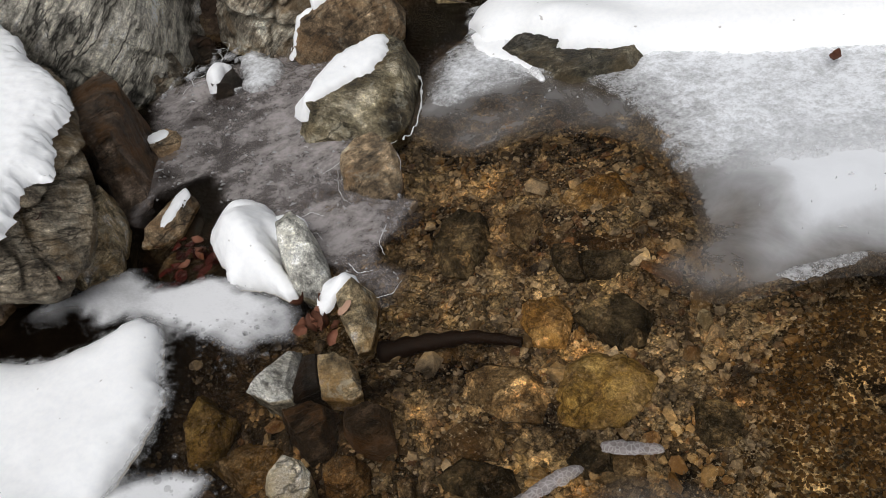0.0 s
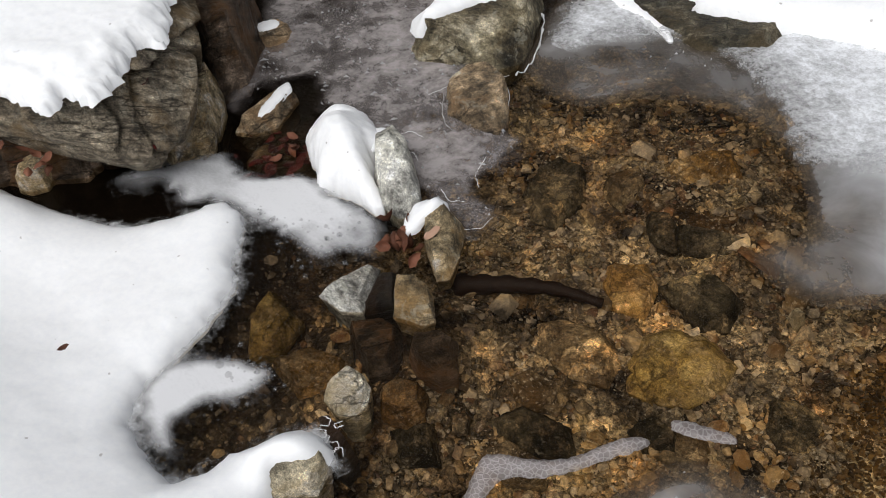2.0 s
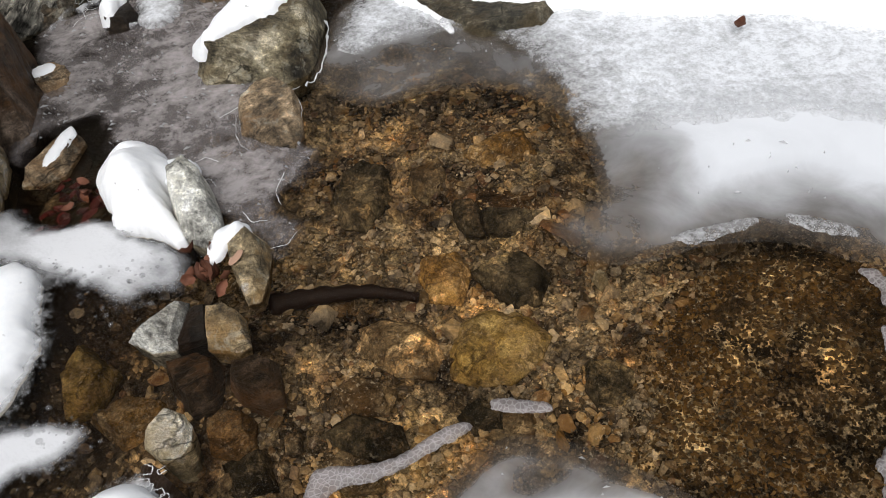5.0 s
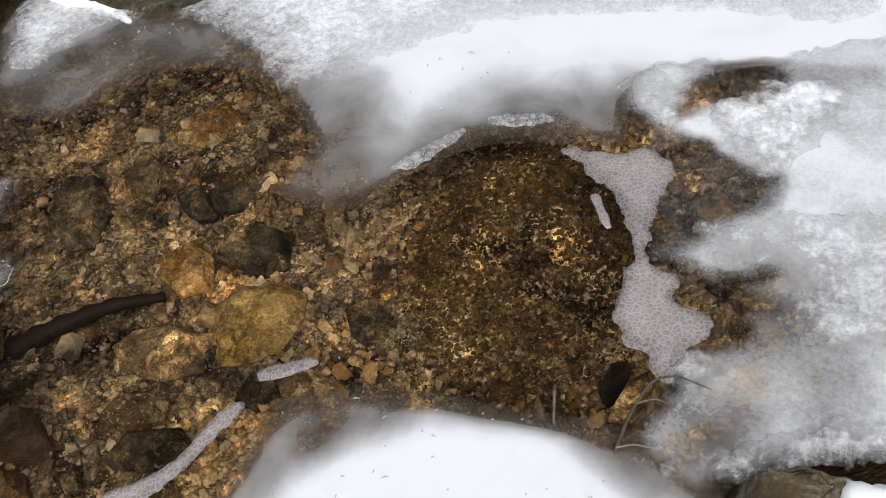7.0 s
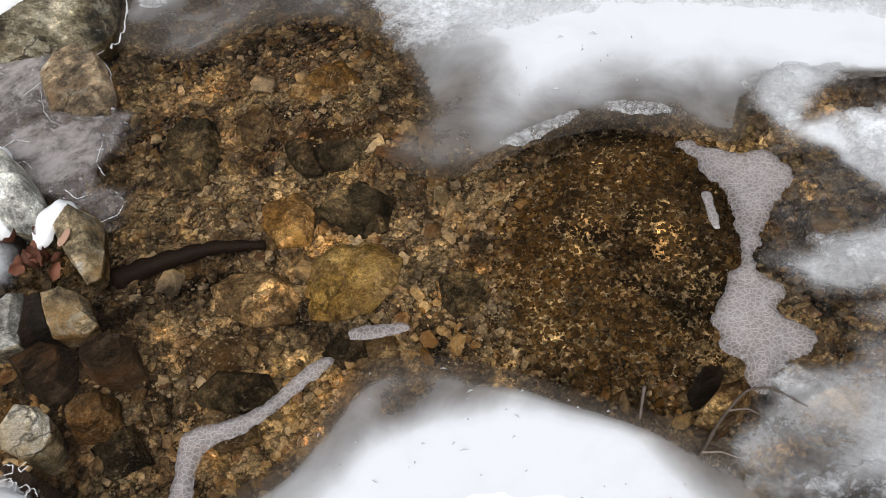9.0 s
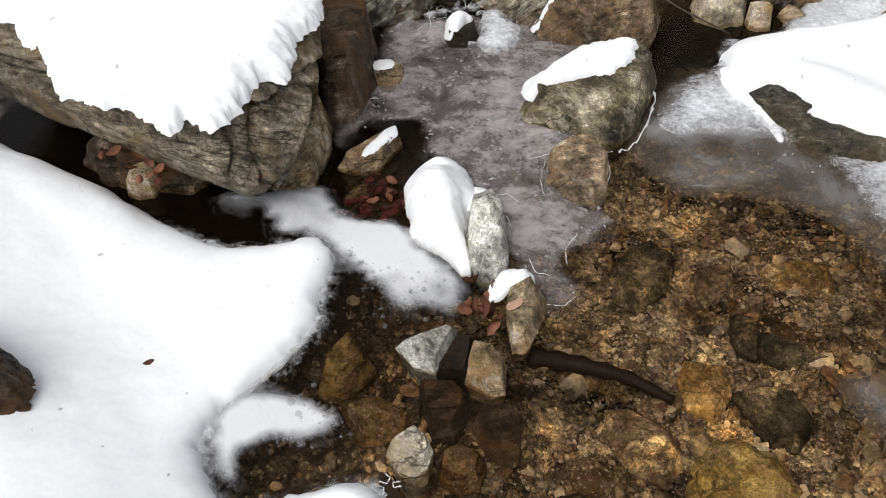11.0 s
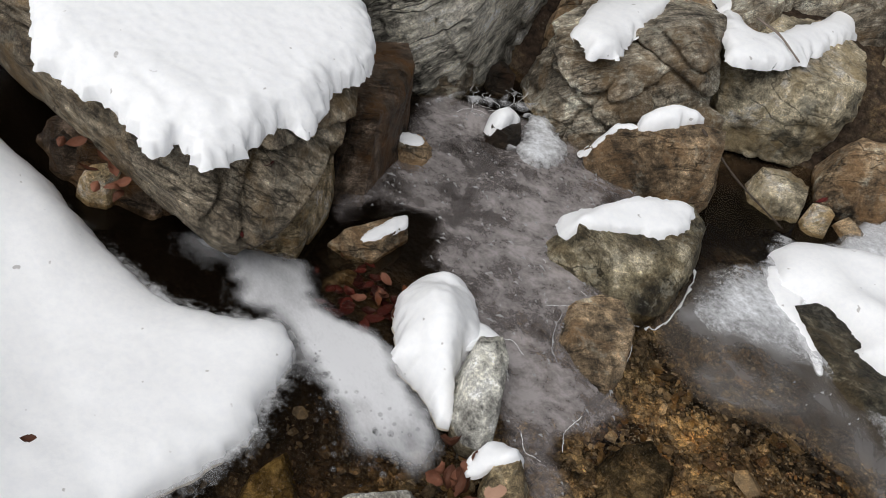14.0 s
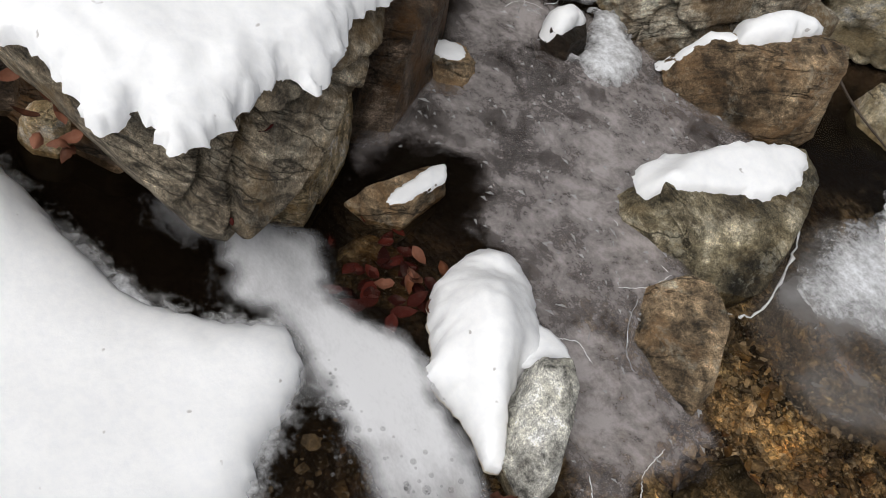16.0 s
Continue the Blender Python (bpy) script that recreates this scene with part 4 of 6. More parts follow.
rock("rock", [(0.02, -0.31), (0.03, -0.235), (0.068, -0.201), (0.082, -0.182), (0.124, -0.21), (0.142, -0.255), (0.095, -0.305)], -0.14, 0.05, M_PALE, "pale brown rock under the edge of the snow", 73, waist=0.74, under=0.6, key="cap2")
rock("boulder", [(-0.330, 1.259), (-0.285, 1.227), (-0.142, 1.233), (-0.016, 1.174), (0.081, 1.213), (0.144, 1.266), (0.151, 1.339), (0.025, 1.454), (-0.142, 1.488), (-0.303, 1.408)], -0.06, 0.055, M_DARKOLIVE,
     "low dark olive rock half covered by the snow bank", 74, "boulder", top=4, waist=0.36, block=0.5, key="darkrock", slope=(0, 0.08))
mossy_rock = rock("rock", [(1.267, 0.036), (1.295, 0.105), (1.367, 0.126), (1.442, 0.113), (1.517, 0.071), (1.522, -0.064), (1.405, -0.118), (1.291, -0.051)], -0.14, 0.1, M_OLIVE, "mossy grey brown rock with snow in its hollow", 75, top=3.5, key="brrock")
rock("rock", [(-0.410, -0.605), (-0.465, -0.564), (-0.539, -0.605), (-0.632, -0.627), (-0.687, -0.729), (-0.563, -0.808), (-0.426, -0.727)], -0.05, 0.27, M_WETBROWN, "dark layered rock jutting from the snow bank", 76, ledge=3.0, rough=0.08, cracks=((0.2, 0.3, 1.0, 0.0, 0.02), (0.1, -0.2, 1.0, 0.12, 0.015)), key="leftrock")

GAP = "rocks in the bank gaps"
for x, y, s, z0, z1, mat, label, seed in (
    (-1.36, 1.36, 0.11, -0.05, 0.2, M_BROWN, "broken brown rock between boulders", 301),
    (-1.5, 1.62, 0.13, 0.05, 0.34, M_SCHIST, "grey rock among leaf litter", 302),
    (-1.28, 1.22, 0.07, -0.1, 0.14, M_WETSHADE, "wet dark rock in the cascade", 303),
    (-1.3, 1.05, 0.05, -0.1, 0.07, M_WETSHADE, "wet black stone in the cascade", 304),
    (-0.9, 1.5, 0.06, -0.02, 0.15, M_SCHIST, "grey cracked rock between blocks", 305),
    (-1.2, 1.6, 0.12, 0.05, 0.34, M_BROWN, "layered brown rock on the bank", 306),
    (-0.62, 2.22, 0.13, -0.05, 0.2, M_SLAB, "angular brown rock on the bank", 307),
    (-0.33, 2.12, 0.1, -0.06, 0.12, M_WETSHADE, "dark wet rock at the bank foot", 308),
    (-0.85, 2.3, 0.14, 0.0, 0.34, M_PALE, "pale layered rock on the bank", 309),
    (-0.3, 2.35, 0.16, -0.03, 0.24, M_SCHIST, "grey slab rock on the bank", 310),
    (-1.65, 1.95, 0.16, 0.1, 0.5, M_SCHIST, "grey rock on the upper bank", 311),
    (-1.05, 2.3, 0.17, 0.1, 0.52, M_SCHIST, "big grey rock on the upper bank", 312),
    (-0.5, 2.65, 0.25, 0.0, 0.4, M_SLAB, "brown slab on the upper bank", 313),
    (-1.45, 2.4, 0.22, 0.1, 0.6, M_SCHIST, "lichened grey rock on the upper bank", 314),
    (-1.3, 2.0, 0.13, 0.12, 0.46, M_SCHIST, "grey brown rock rising from the snow", 321),
    (-1.22, 2.12, 0.11, 0.1, 0.42, M_SCHIST, "grey cracked rock on the upper bank", 322),
    (-1.32, 2.32, 0.13, 0.1, 0.46, M_PALE, "pale grey rock on the upper bank", 323),
    (-0.98, 2.5, 0.15, 0.0, 0.3, M_SCHIST, "grey layered slab on the bank", 324),
    (-0.8, 2.45, 0.12, 0.0, 0.22, M_WETBROWN, "dark brown rock on the bank", 325),
    (-0.86, 2.25, 0.1, -0.02, 0.2, M_SLAB, "flat grey brown rock on the bank", 326),
    (-1.1, 2.7, 0.2, 0.1, 0.45, M_SLAB, "brown slab on the upper bank", 327),
    (-0.7, 2.62, 0.14, 0.0, 0.26, M_WETSHADE, "dark wet rock on the bank", 328),
    (-1.06, -0.13, 0.05, -0.1, 0.08, M_TAN, "tan brown splintered rock in the gap", 329),
    (-1.16, -0.16, 0.05, -0.1, 0.08, M_WETBROWN, "brown splintered rock in the gap", 330),
    (-0.52, 1.64, 0.04, -0.06, 0.02, M_TAN, "small pale pebble in dark water", 315),
    (-0.47, 1.74, 0.05, -0.06, 0.025, M_BROWN, "brown pebble in dark water", 316),
):
    lift = max(0.0, float(ground_height(np.array([x]), np.array([y]))[0]) + 0.12 - z1)
    z0, z1 = z0 + lift, z1 + lift
    rs = np.random.RandomState(seed)
    ring = [(x + s * rs.uniform(0.75, 1.2) * math.cos(a), y + s * rs.uniform(0.75, 1.2) * math.sin(a)) for a in np.arange(7) / 7 * 2 * math.pi]
    rock("rock", ring, z0 - 0.05, z1, mat, label, seed, top=6, group=GAP, key="gap%d" % seed)

# ---- stones lying on the streambed ----
BED = "stones on the streambed"
for outline, h, mat, label, seed in (
    ([(0.344, 0.35), (0.33, 0.428), (0.353, 0.484), (0.42, 0.501), (0.509, 0.477), (0.512, 0.424), (0.488, 0.346), (0.44, 0.318), (0.375, 0.308)], -0.07, M_OCHRE, "large rounded ochre stone under water", 81),
    ([(0.149, 0.563), (0.216, 0.611), (0.276, 0.568), (0.298, 0.482), (0.23, 0.464), (0.177, 0.505)], -0.085, M_ORANGE, "flat bright orange stone under water", 82),
    ([(-0.17, 0.7), (-0.15, 0.78), (-0.07, 0.78), (-0.01, 0.69), (-0.005, 0.575), (-0.075, 0.57), (-0.146, 0.63)], -0.07, M_BEDDARK, "dark round stone under water", 83),
    ([(0.193, 0.734), (0.263, 0.736), (0.352, 0.784), (0.385, 0.792), (0.303, 0.703), (0.235, 0.685)], -0.075, M_BEDDARK, "dark flat stone under water", 84),
    ([(0.275, 0.565), (0.31, 0.635), (0.36, 0.66), (0.435, 0.625), (0.45, 0.55), (0.405, 0.517), (0.33, 0.54)], -0.07, M_BEDDARK, "blackish stone under water", 85),
    ([(0.586, 0.462), (0.626, 0.491), (0.696, 0.481), (0.711, 0.404), (0.65, 0.375), (0.605, 0.404)], -0.09, M_BEDDARK, "smooth dark green stone under water", 86),
    ([(0.132, 0.337), (0.161, 0.385), (0.252, 0.403), (0.327, 0.362), (0.336, 0.299), (0.266, 0.27), (0.179, 0.282)], -0.085, M_BEDBROWN, "rounded brown stone under water", 87),
    ([(-0.12, 0.045), (-0.06, 0.1), (-0.02, 0.105), (0.01, 0.07), (0.03, 0.02), (0.0, -0.012), (-0.06, 0.0)], -0.0, M_WETBROWN, "flat dark wet stone at the water surface", 88),
    ([(0.028, -0.018), (0.04, 0.023), (0.097, 0.045), (0.125, 0.005), (0.115, -0.033), (0.066, -0.051)], -0.03, M_RUST, "rust brown stone just under water", 89),
    ([(0.07, -0.055), (0.135, 0.017), (0.205, -0.038), (0.147, -0.093)], -0.07, M_BEDDARK, "black stone under water", 90),
    ([(-0.332, -0.063), (-0.37, 0.038), (-0.245, 0.015), (-0.22, -0.076), (-0.269, -0.113)], -0.045, M_OCHRE, "olive brown stone under water", 91),
    ([(-0.209, -0.1), (-0.179, -0.019), (-0.072, 0.004), (-0.032, -0.043), (-0.099, -0.116)], -0.05, M_ORANGE, "golden brown flat stone under water", 92),
    ([(0.207, 0.086), (0.236, 0.155), (0.342, 0.174), (0.387, 0.125), (0.315, 0.075)], -0.08, M_BEDDARK, "dark olive stone under water", 93),
    ([(0.244, 0.026), (0.263, 0.076), (0.348, 0.086), (0.382, 0.046), (0.321, 0.006)], -0.07, M_BEDBROWN, "flat brown stone under water", 94),
    ([(1.108, 0.225), (1.138, 0.284), (1.183, 0.309), (1.192, 0.277), (1.148, 0.223)], -0.02, M_RUST, "reddish brown plate stone at the pool end", 95),
    ([(1.092, 0.287), (1.109, 0.321), (1.146, 0.334), (1.138, 0.301), (1.106, 0.272)], -0.04, M_WETSHADE, "dark stone at the pool end", 96),
    ([(0.03, 0.78), (0.05, 0.9), (0.14, 0.975), (0.26, 0.975), (0.36, 0.9), (0.38, 0.8), (0.28, 0.74), (0.15, 0.73)], -0.075, M_RUST, "broad rusty stone under water", 97),
    ([(0.133, 0.73), (0.179, 0.757), (0.23, 0.724), (0.253, 0.676), (0.21, 0.66), (0.162, 0.689)], -0.07, M_BEDDARK, "dark mottled stone under water", 98),
    ([(-0.567, 1.376), (-0.508, 1.457), (-0.444, 1.417), (-0.462, 1.337), (-0.524, 1.317)], -0.05, M_RUST, "brown stone in the dark pool", 99),
    ([(-0.751, 0.246), (-0.773, 0.327), (-0.657, 0.395), (-0.575, 0.368), (-0.583, 0.275), (-0.671, 0.208)], -0.035, M_RUST, "wet reddish stone beneath sodden leaves", 100),
    ([(-0.636, 0.396), (-0.598, 0.481), (-0.517, 0.474), (-0.504, 0.403), (-0.575, 0.358)], -0.03, M_RUST, "rust stained stone at the ice edge", 101),
    ([(-0.050, 0.332), (-0.020, 0.431), (0.057, 0.447), (0.093, 0.366), (0.030, 0.309)], -0.09, M_BEDBROWN, "brown stone under water", 102),
    ([(0.459, 0.239), (0.476, 0.306), (0.556, 0.314), (0.589, 0.257), (0.522, 0.220)], -0.1, M_BEDBROWN, "brown flat stone under water", 103),
    ([(1.248, 0.652), (1.243, 0.718), (1.323, 0.728), (1.345, 0.661), (1.300, 0.623)], -0.05, M_BEDBROWN, "olive stone under the far ice", 104),
    ([(1.233, 0.349), (1.228, 0.417), (1.293, 0.431), (1.323, 0.371), (1.277, 0.331)], -0.04, M_BEDBROWN, "olive stone under broken ice", 105),
    ([(0.01, 0.1), (0.05, 0.145), (0.085, 0.15), (0.13, 0.1), (0.115, 0.07), (0.06, 0.055), (0.025, 0.07)], 0.004, M_WETBROWN, "dark layered wet stone at the water surface", 106),
    ([(0.018, -0.151), (0.035, -0.132), (0.111, -0.148), (0.115, -0.186), (0.078, -0.186)], 0.02, M_WETSHADE, "small black stone laced with frost", 107),
    ([(-0.01, 0.76), (0.042, 0.85), (0.098, 0.8), (0.08, 0.711), (0.03, 0.719)], -0.06, M_BEDBROWN, "flat reddish brown plate under water", 108),
    ([(0.097, 0.852), (0.142, 0.94), (0.211, 0.98), (0.254, 0.94), (0.231, 0.88), (0.165, 0.829)], -0.045, M_ORANGE, "orange stained stone on the bed hump", 109),
    ([(0.522, 0.648), (0.532, 0.662), (0.557, 0.654), (0.547, 0.633)], -0.07, M_PALE, "small pale chip under water", 111),
    ([(0.42, 0.24), (0.44, 0.29), (0.5, 0.29), (0.52, 0.25), (0.47, 0.22)], -0.085, M_BEDDARK, "dark rounded stone under water", 114),
    ([(0.17, 0.17), (0.2, 0.23), (0.29, 0.24), (0.3, 0.19), (0.24, 0.15)], -0.08, M_BEDBROWN, "flat reddish brown stone under water", 115),
):
    rock("stone", outline, -0.2, h - (0.022 if h < -0.055 else 0.006), mat, label, seed, "stone", top=3.4, waist=0.7, under=0.7, cut=0.8, rough=0.07, group=BED)

# ---- water ----
wx, wy = np.meshgrid(np.linspace(-3.4, 2.2, 57), np.linspace(-0.9, 2.4, 34), indexing="ij")
wi = np.arange(wx.size).reshape(wx.shape)
wq = np.stack([wi[:-1, :-1], wi[1:, :-1], wi[1:, 1:], wi[:-1, 1:]], -1).reshape(-1, 4)
thing("water", mesh_of("water", np.stack([wx, wy, 0 * wx], -1).reshape(-1, 3), wq), M_WATER, "clear shallow brownish stream water", "water", kind="structure")

# added dark sheet just under the surface: painted shade between rocks and below the slab
sheet("shade_sheet", [(-0.3, 0.62), (-0.22, 0.5), (-0.15, 0.36), (0.06, 0.24), (0.12, 0.1), (0.08, -0.06), (0.04, -0.2), (-0.05, -0.3), (-0.1, -0.5), (-0.6, -0.3), (-1.0, -0.4), (-2.0, -0.6), (-3.4, -0.6), (-3.4, 0.5), (-1.6, 0.7), (-1.45, 1.3), (-0.9, 1.5), (-0.7, 2.0), (-0.3, 2.2),
      (0.05, 1.9), (-0.2, 1.5), (-0.4, 1.25), (-0.36, 1.05), (-0.32, 0.85)], 0.03, lambda x, y, d: -0.012 + 0 * x, M_SHADE, "dark film painting the deep shade on the water between the rocks", "water", kind="structure",
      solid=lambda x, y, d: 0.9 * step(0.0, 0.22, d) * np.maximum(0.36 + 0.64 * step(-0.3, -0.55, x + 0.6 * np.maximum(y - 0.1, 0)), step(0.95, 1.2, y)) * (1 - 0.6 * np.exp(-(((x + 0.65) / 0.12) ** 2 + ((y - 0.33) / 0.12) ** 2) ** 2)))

# ---- ice ----
ARC = [(-0.372, 0.917), (-0.305, 0.856), (-0.138, 0.845), (-0.030, 0.951), (0.121, 1.015), (0.271, 0.993), (0.399, 0.895), (0.477, 0.761), (0.431, 0.674), (0.455, 0.617), (0.556, 0.592), (0.651, 0.635), (0.740, 0.721), (0.865, 0.780), (0.989, 0.782), (1.117, 0.795)]
WHITE = smooth_outline([(-0.409, 1.059), (-0.278, 1.025), (-0.183, 1.137), (-0.054, 1.227), (0.089, 1.219), (0.243, 1.126), (0.374, 0.989), (0.466, 0.951), (0.570, 0.842), (0.664, 0.727), (0.807, 0.828), (0.981, 0.883), (1.151, 0.886), (1.694, 0.867), (1.781, 1.947), (-0.618, 2.655)])


def shelf_solid(x, y, d):
    w = sdf(x, y, WHITE)
    return 0.15 + 0.4 * step(0.0, 0.03, d) + 0.08 * step(0.0, 0.07, d) * step(0.36, 0.5, x) + 0.58 * step(-0.05, 0.33, w) + 0.08 * fbm2(x, y, 6, 4)


sheet("ice_shelf", ARC + [(1.148, 0.927), (1.377, 1.01), (1.7, 1.03), (1.7, 1.646), (-0.390, 2.158), (-0.356, 1.359), (-0.477, 1.209)], 0.014, lambda x, y, d: 0.004 + 0.006 * pillow(d, 0.02), M_SHELF,
      "smooth milky ice shelf, clear brown at its edge", "ice", kind="structure", solid=shelf_solid)
sheet("frosted_ice", [(-0.456, 1.2), (-0.381, 1.038), (-0.288, 1.006), (-0.204, 1.099), (-0.075, 1.201), (0.03, 1.205), (0.117, 1.165), (0.262, 1.06), (0.33, 0.975), (0.381, 0.93), (0.45, 0.945), (0.52, 1.0), (0.6, 1.05), (0.75, 1.13), (0.872, 1.167), (1.287, 1.188), (1.627, 1.175), (1.605, 1.718), (-0.288, 2.249), (-0.448, 1.561), (-0.528, 1.48), (-0.44, 1.34)],
      0.014, lambda x, y, d: 0.012 + 0.01 * pillow(d, 0.05) + 0.004 * fbm2(x, y, 30, 2) * step(0, 0.05, d), M_FROST, "rough frosted white ice with sugary crystals", "ice", kind="structure", ragged=0.012,
      solid=lambda x, y, d: 0.14 + 0.3 * step(0.0, 0.03, d) + 0.38 * step(0.0, 0.16, d))
SILT = [(-0.15, 0.665), (-0.118, 0.55), (-0.135, 0.49), (-0.045, 0.455), (-0.03, 0.370), (-0.11, 0.34), (-0.268, 0.387), (-0.389, 0.448), (-0.484, 0.456), (-0.57, 0.48), (-0.64, 0.475), (-0.68, 0.45), (-0.725, 0.505), (-0.80, 0.525), (-0.845, 0.48), (-0.852, 0.40), (-0.83, 0.32), (-0.90, 0.325), (-0.96, 0.40), (-1.013, 0.505), (-1.132, 0.627), (-1.248, 0.717),
        (-1.280, 0.844), (-1.164, 1.006), (-1.005, 1.122), (-0.840, 1.138), (-0.722, 1.197), (-0.611, 1.204), (-0.603, 0.952), (-0.444, 0.836), (-0.336, 0.816), (-0.222, 0.691)]
sheet("silty_ice", SILT, 0.012, lambda x, y, d: 0.004 + 0.01 * pillow(d, 0.02) + 0.002 * fbm2(x, y, 14, 6), M_SILT, "thin grey silty ice over the upper pool", "ice", kind="structure", ragged=0.01, ragged_scale=20,
      solid=lambda x, y, d: 0.06 + 0.58 * step(0, 0.045, d) + 0.22 * fbm2(x, y, 6, 12, 6))
sheet("silty_ice", [(-1.5, -0.53), (-1.6, -0.38), (-1.8, -0.1), (-1.989, 0.227), (-3.180, 0.224), (-3.139, -0.679), (-2.017, -0.643)], 0.03, lambda x, y, d: 0.004 + 0.006 * pillow(d, 0.04), M_SILT, "dull grey ice on the upstream pool", "ice", kind="structure",
      solid=lambda x, y, d: 0.5 + 0.25 * fbm2(x, y, 3, 14))
NEAR = [(0.416, -0.170), (0.492, -0.029), (0.518, 0.049), (0.544, 0.131), (0.591, 0.187), (0.688, 0.214), (0.813, 0.212), (0.953, 0.197), (1.044, 0.187), (1.115, 0.177), (1.213, 0.141), (1.310, -0.006), (1.352, -0.492), (0.506, -0.581)]
NEARWHITE = smooth_outline([(0.559, -0.115), (0.593, -0.017), (0.638, 0.069), (0.703, 0.126), (0.807, 0.162), (0.918, 0.167), (1.037, 0.160), (1.111, 0.115), (1.177, 0.062), (1.225, -0.007), (1.273, -0.590), (0.512, -0.686)])
sheet("ice_shelf", NEAR, 0.012, lambda x, y, d: 0.004 + 0.006 * pillow(d, 0.02), M_SHELF, "translucent grey ice shelf along the near bank", "ice", kind="structure",
      solid=lambda x, y, d: 0.2 + 0.46 * step(0.0, 0.05, d) + 0.5 * step(-0.03, 0.09, sdf(x, y, NEARWHITE)) + 0.08 * fbm2(x, y, 9, 7))
sheet("bubbly_ice", [(1.0, 0.768), (1.072, 0.762), (1.116, 0.758), (1.158, 0.774), (1.185, 0.756), (1.216, 0.727), (1.211, 0.683), (1.185, 0.64), (1.175, 0.573), (1.165, 0.52), (1.181, 0.484), (1.219, 0.461), (1.218, 0.414), (1.268, 0.388), (1.271, 0.35), (1.235, 0.321), (1.217, 0.293), (1.203, 0.251), (1.181, 0.27), (1.172, 0.306), (1.136, 0.32), (1.112, 0.374), (1.12, 0.421), (1.128, 0.469), (1.148, 0.501), (1.139, 0.545), (1.12, 0.611), (1.092, 0.666), (1.059, 0.694), (1.04, 0.73)], 0.006, lambda x, y, d: 0.004 + 0.006 * pillow(d, 0.012), M_CRUST, "grey bubbly ice bridge across the pool end", "ice", ragged=0.006, ragged_scale=40,
      solid=lambda x, y, d: 0.3 + 0.5 * step(0, 0.03, d))
sheet("bubbly_ice", [(0.311, -0.032), (0.321, -0.012), (0.373, 0.016), (0.418, 0.05), (0.452, 0.11), (0.483, 0.156), (0.506, 0.168), (0.509, 0.149), (0.478, 0.1), (0.445, 0.04), (0.413, 0.001), (0.363, -0.043), (0.37, -0.094), (0.39, -0.158), (0.36, -0.2), (0.345, -0.154), (0.335, -0.101)], 0.005, lambda x, y, d: 0.006 + 0.007 * pillow(d, 0.012), M_CRUST,
      "curved strip of grey bubbly ice", "ice", ragged=0.003, ragged_scale=50, solid=lambda x, y, d: 0.35 + 0.5 * step(0, 0.02, d))
sheet("bubbly_ice", [(1.061, 0.642), (1.07, 0.65), (1.08, 0.645), (1.092, 0.61), (1.104, 0.574), (1.092, 0.568), (1.078, 0.6)], 0.004, lambda x, y, d: 0.005 + 0.004 * pillow(d, 0.006), M_CRUST, "thin splinter of grey ice", "ice", ragged=0.002, ragged_scale=50, solid=lambda x, y, d: 0.7 + 0 * d)
sheet("bubbly_ice", [(0.521, 0.229), (0.576, 0.255), (0.61, 0.263), (0.619, 0.247), (0.556, 0.217), (0.526, 0.213)], 0.004, lambda x, y, d: 0.005 + 0.006 * pillow(d, 0.01), M_CRUST, "small floe of grey ice", "ice", ragged=0.003, ragged_scale=50, solid=lambda x, y, d: 0.5 + 0 * d)
sheet("frosted_ice", [(0.666, 0.705), (0.728, 0.766), (0.794, 0.814), (0.799, 0.803), (0.757, 0.746), (0.704, 0.702)], 0.005, lambda x, y, d: 0.012 + 0.006 * pillow(d, 0.01), M_FROST, "narrow sliver of frosted white ice", "ice", ragged=0.004, ragged_scale=60, solid=lambda x, y, d: 0.38 + 0 * d)
sheet("frosted_ice", [(0.842, 0.846), (0.895, 0.858), (0.966, 0.856), (0.972, 0.834), (0.916, 0.822), (0.857, 0.828)], 0.005, lambda x, y, d: 0.012 + 0.006 * pillow(d, 0.01), M_FROST, "thin plate of frosted white ice", "ice", ragged=0.004, ragged_scale=60, solid=lambda x, y, d: 0.4 + 0 * d)
HOLE_A = smooth_outline([(1.146, 0.865), (1.222, 0.802), (1.275, 0.787), (1.324, 0.729), (1.391, 0.688), (1.367, 0.619), (1.279, 0.583), (1.219, 0.523), (1.15, 0.521), (1.1, 0.6), (1.09, 0.741), (1.09, 0.801), (1.124, 0.865)])
HOLE_B = smooth_outline([(1.18, 0.503), (1.247, 0.475), (1.293, 0.465), (1.367, 0.475), (1.37, 0.457), (1.328, 0.432), (1.371, 0.406), (1.334, 0.387), (1.332, 0.343), (1.278, 0.318), (1.23, 0.304), (1.2, 0.3), (1.19, 0.38)])
HOLE_C = smooth_outline([(1.223, 0.881), (1.27, 0.982), (1.338, 1.008), (1.425, 0.998), (1.437, 0.947), (1.407, 0.898), (1.3, 0.89), (1.24, 0.865)])
THIN = smooth_outline([(1.216, 0.242), (1.25, 0.234), (1.302, 0.278), (1.36, 0.262), (1.437, 0.288), (1.424, 0.238), (1.38, 0.196), (1.287, 0.116), (1.214, 0.092), (1.174, 0.133), (1.14, 0.158), (1.215, 0.193)])


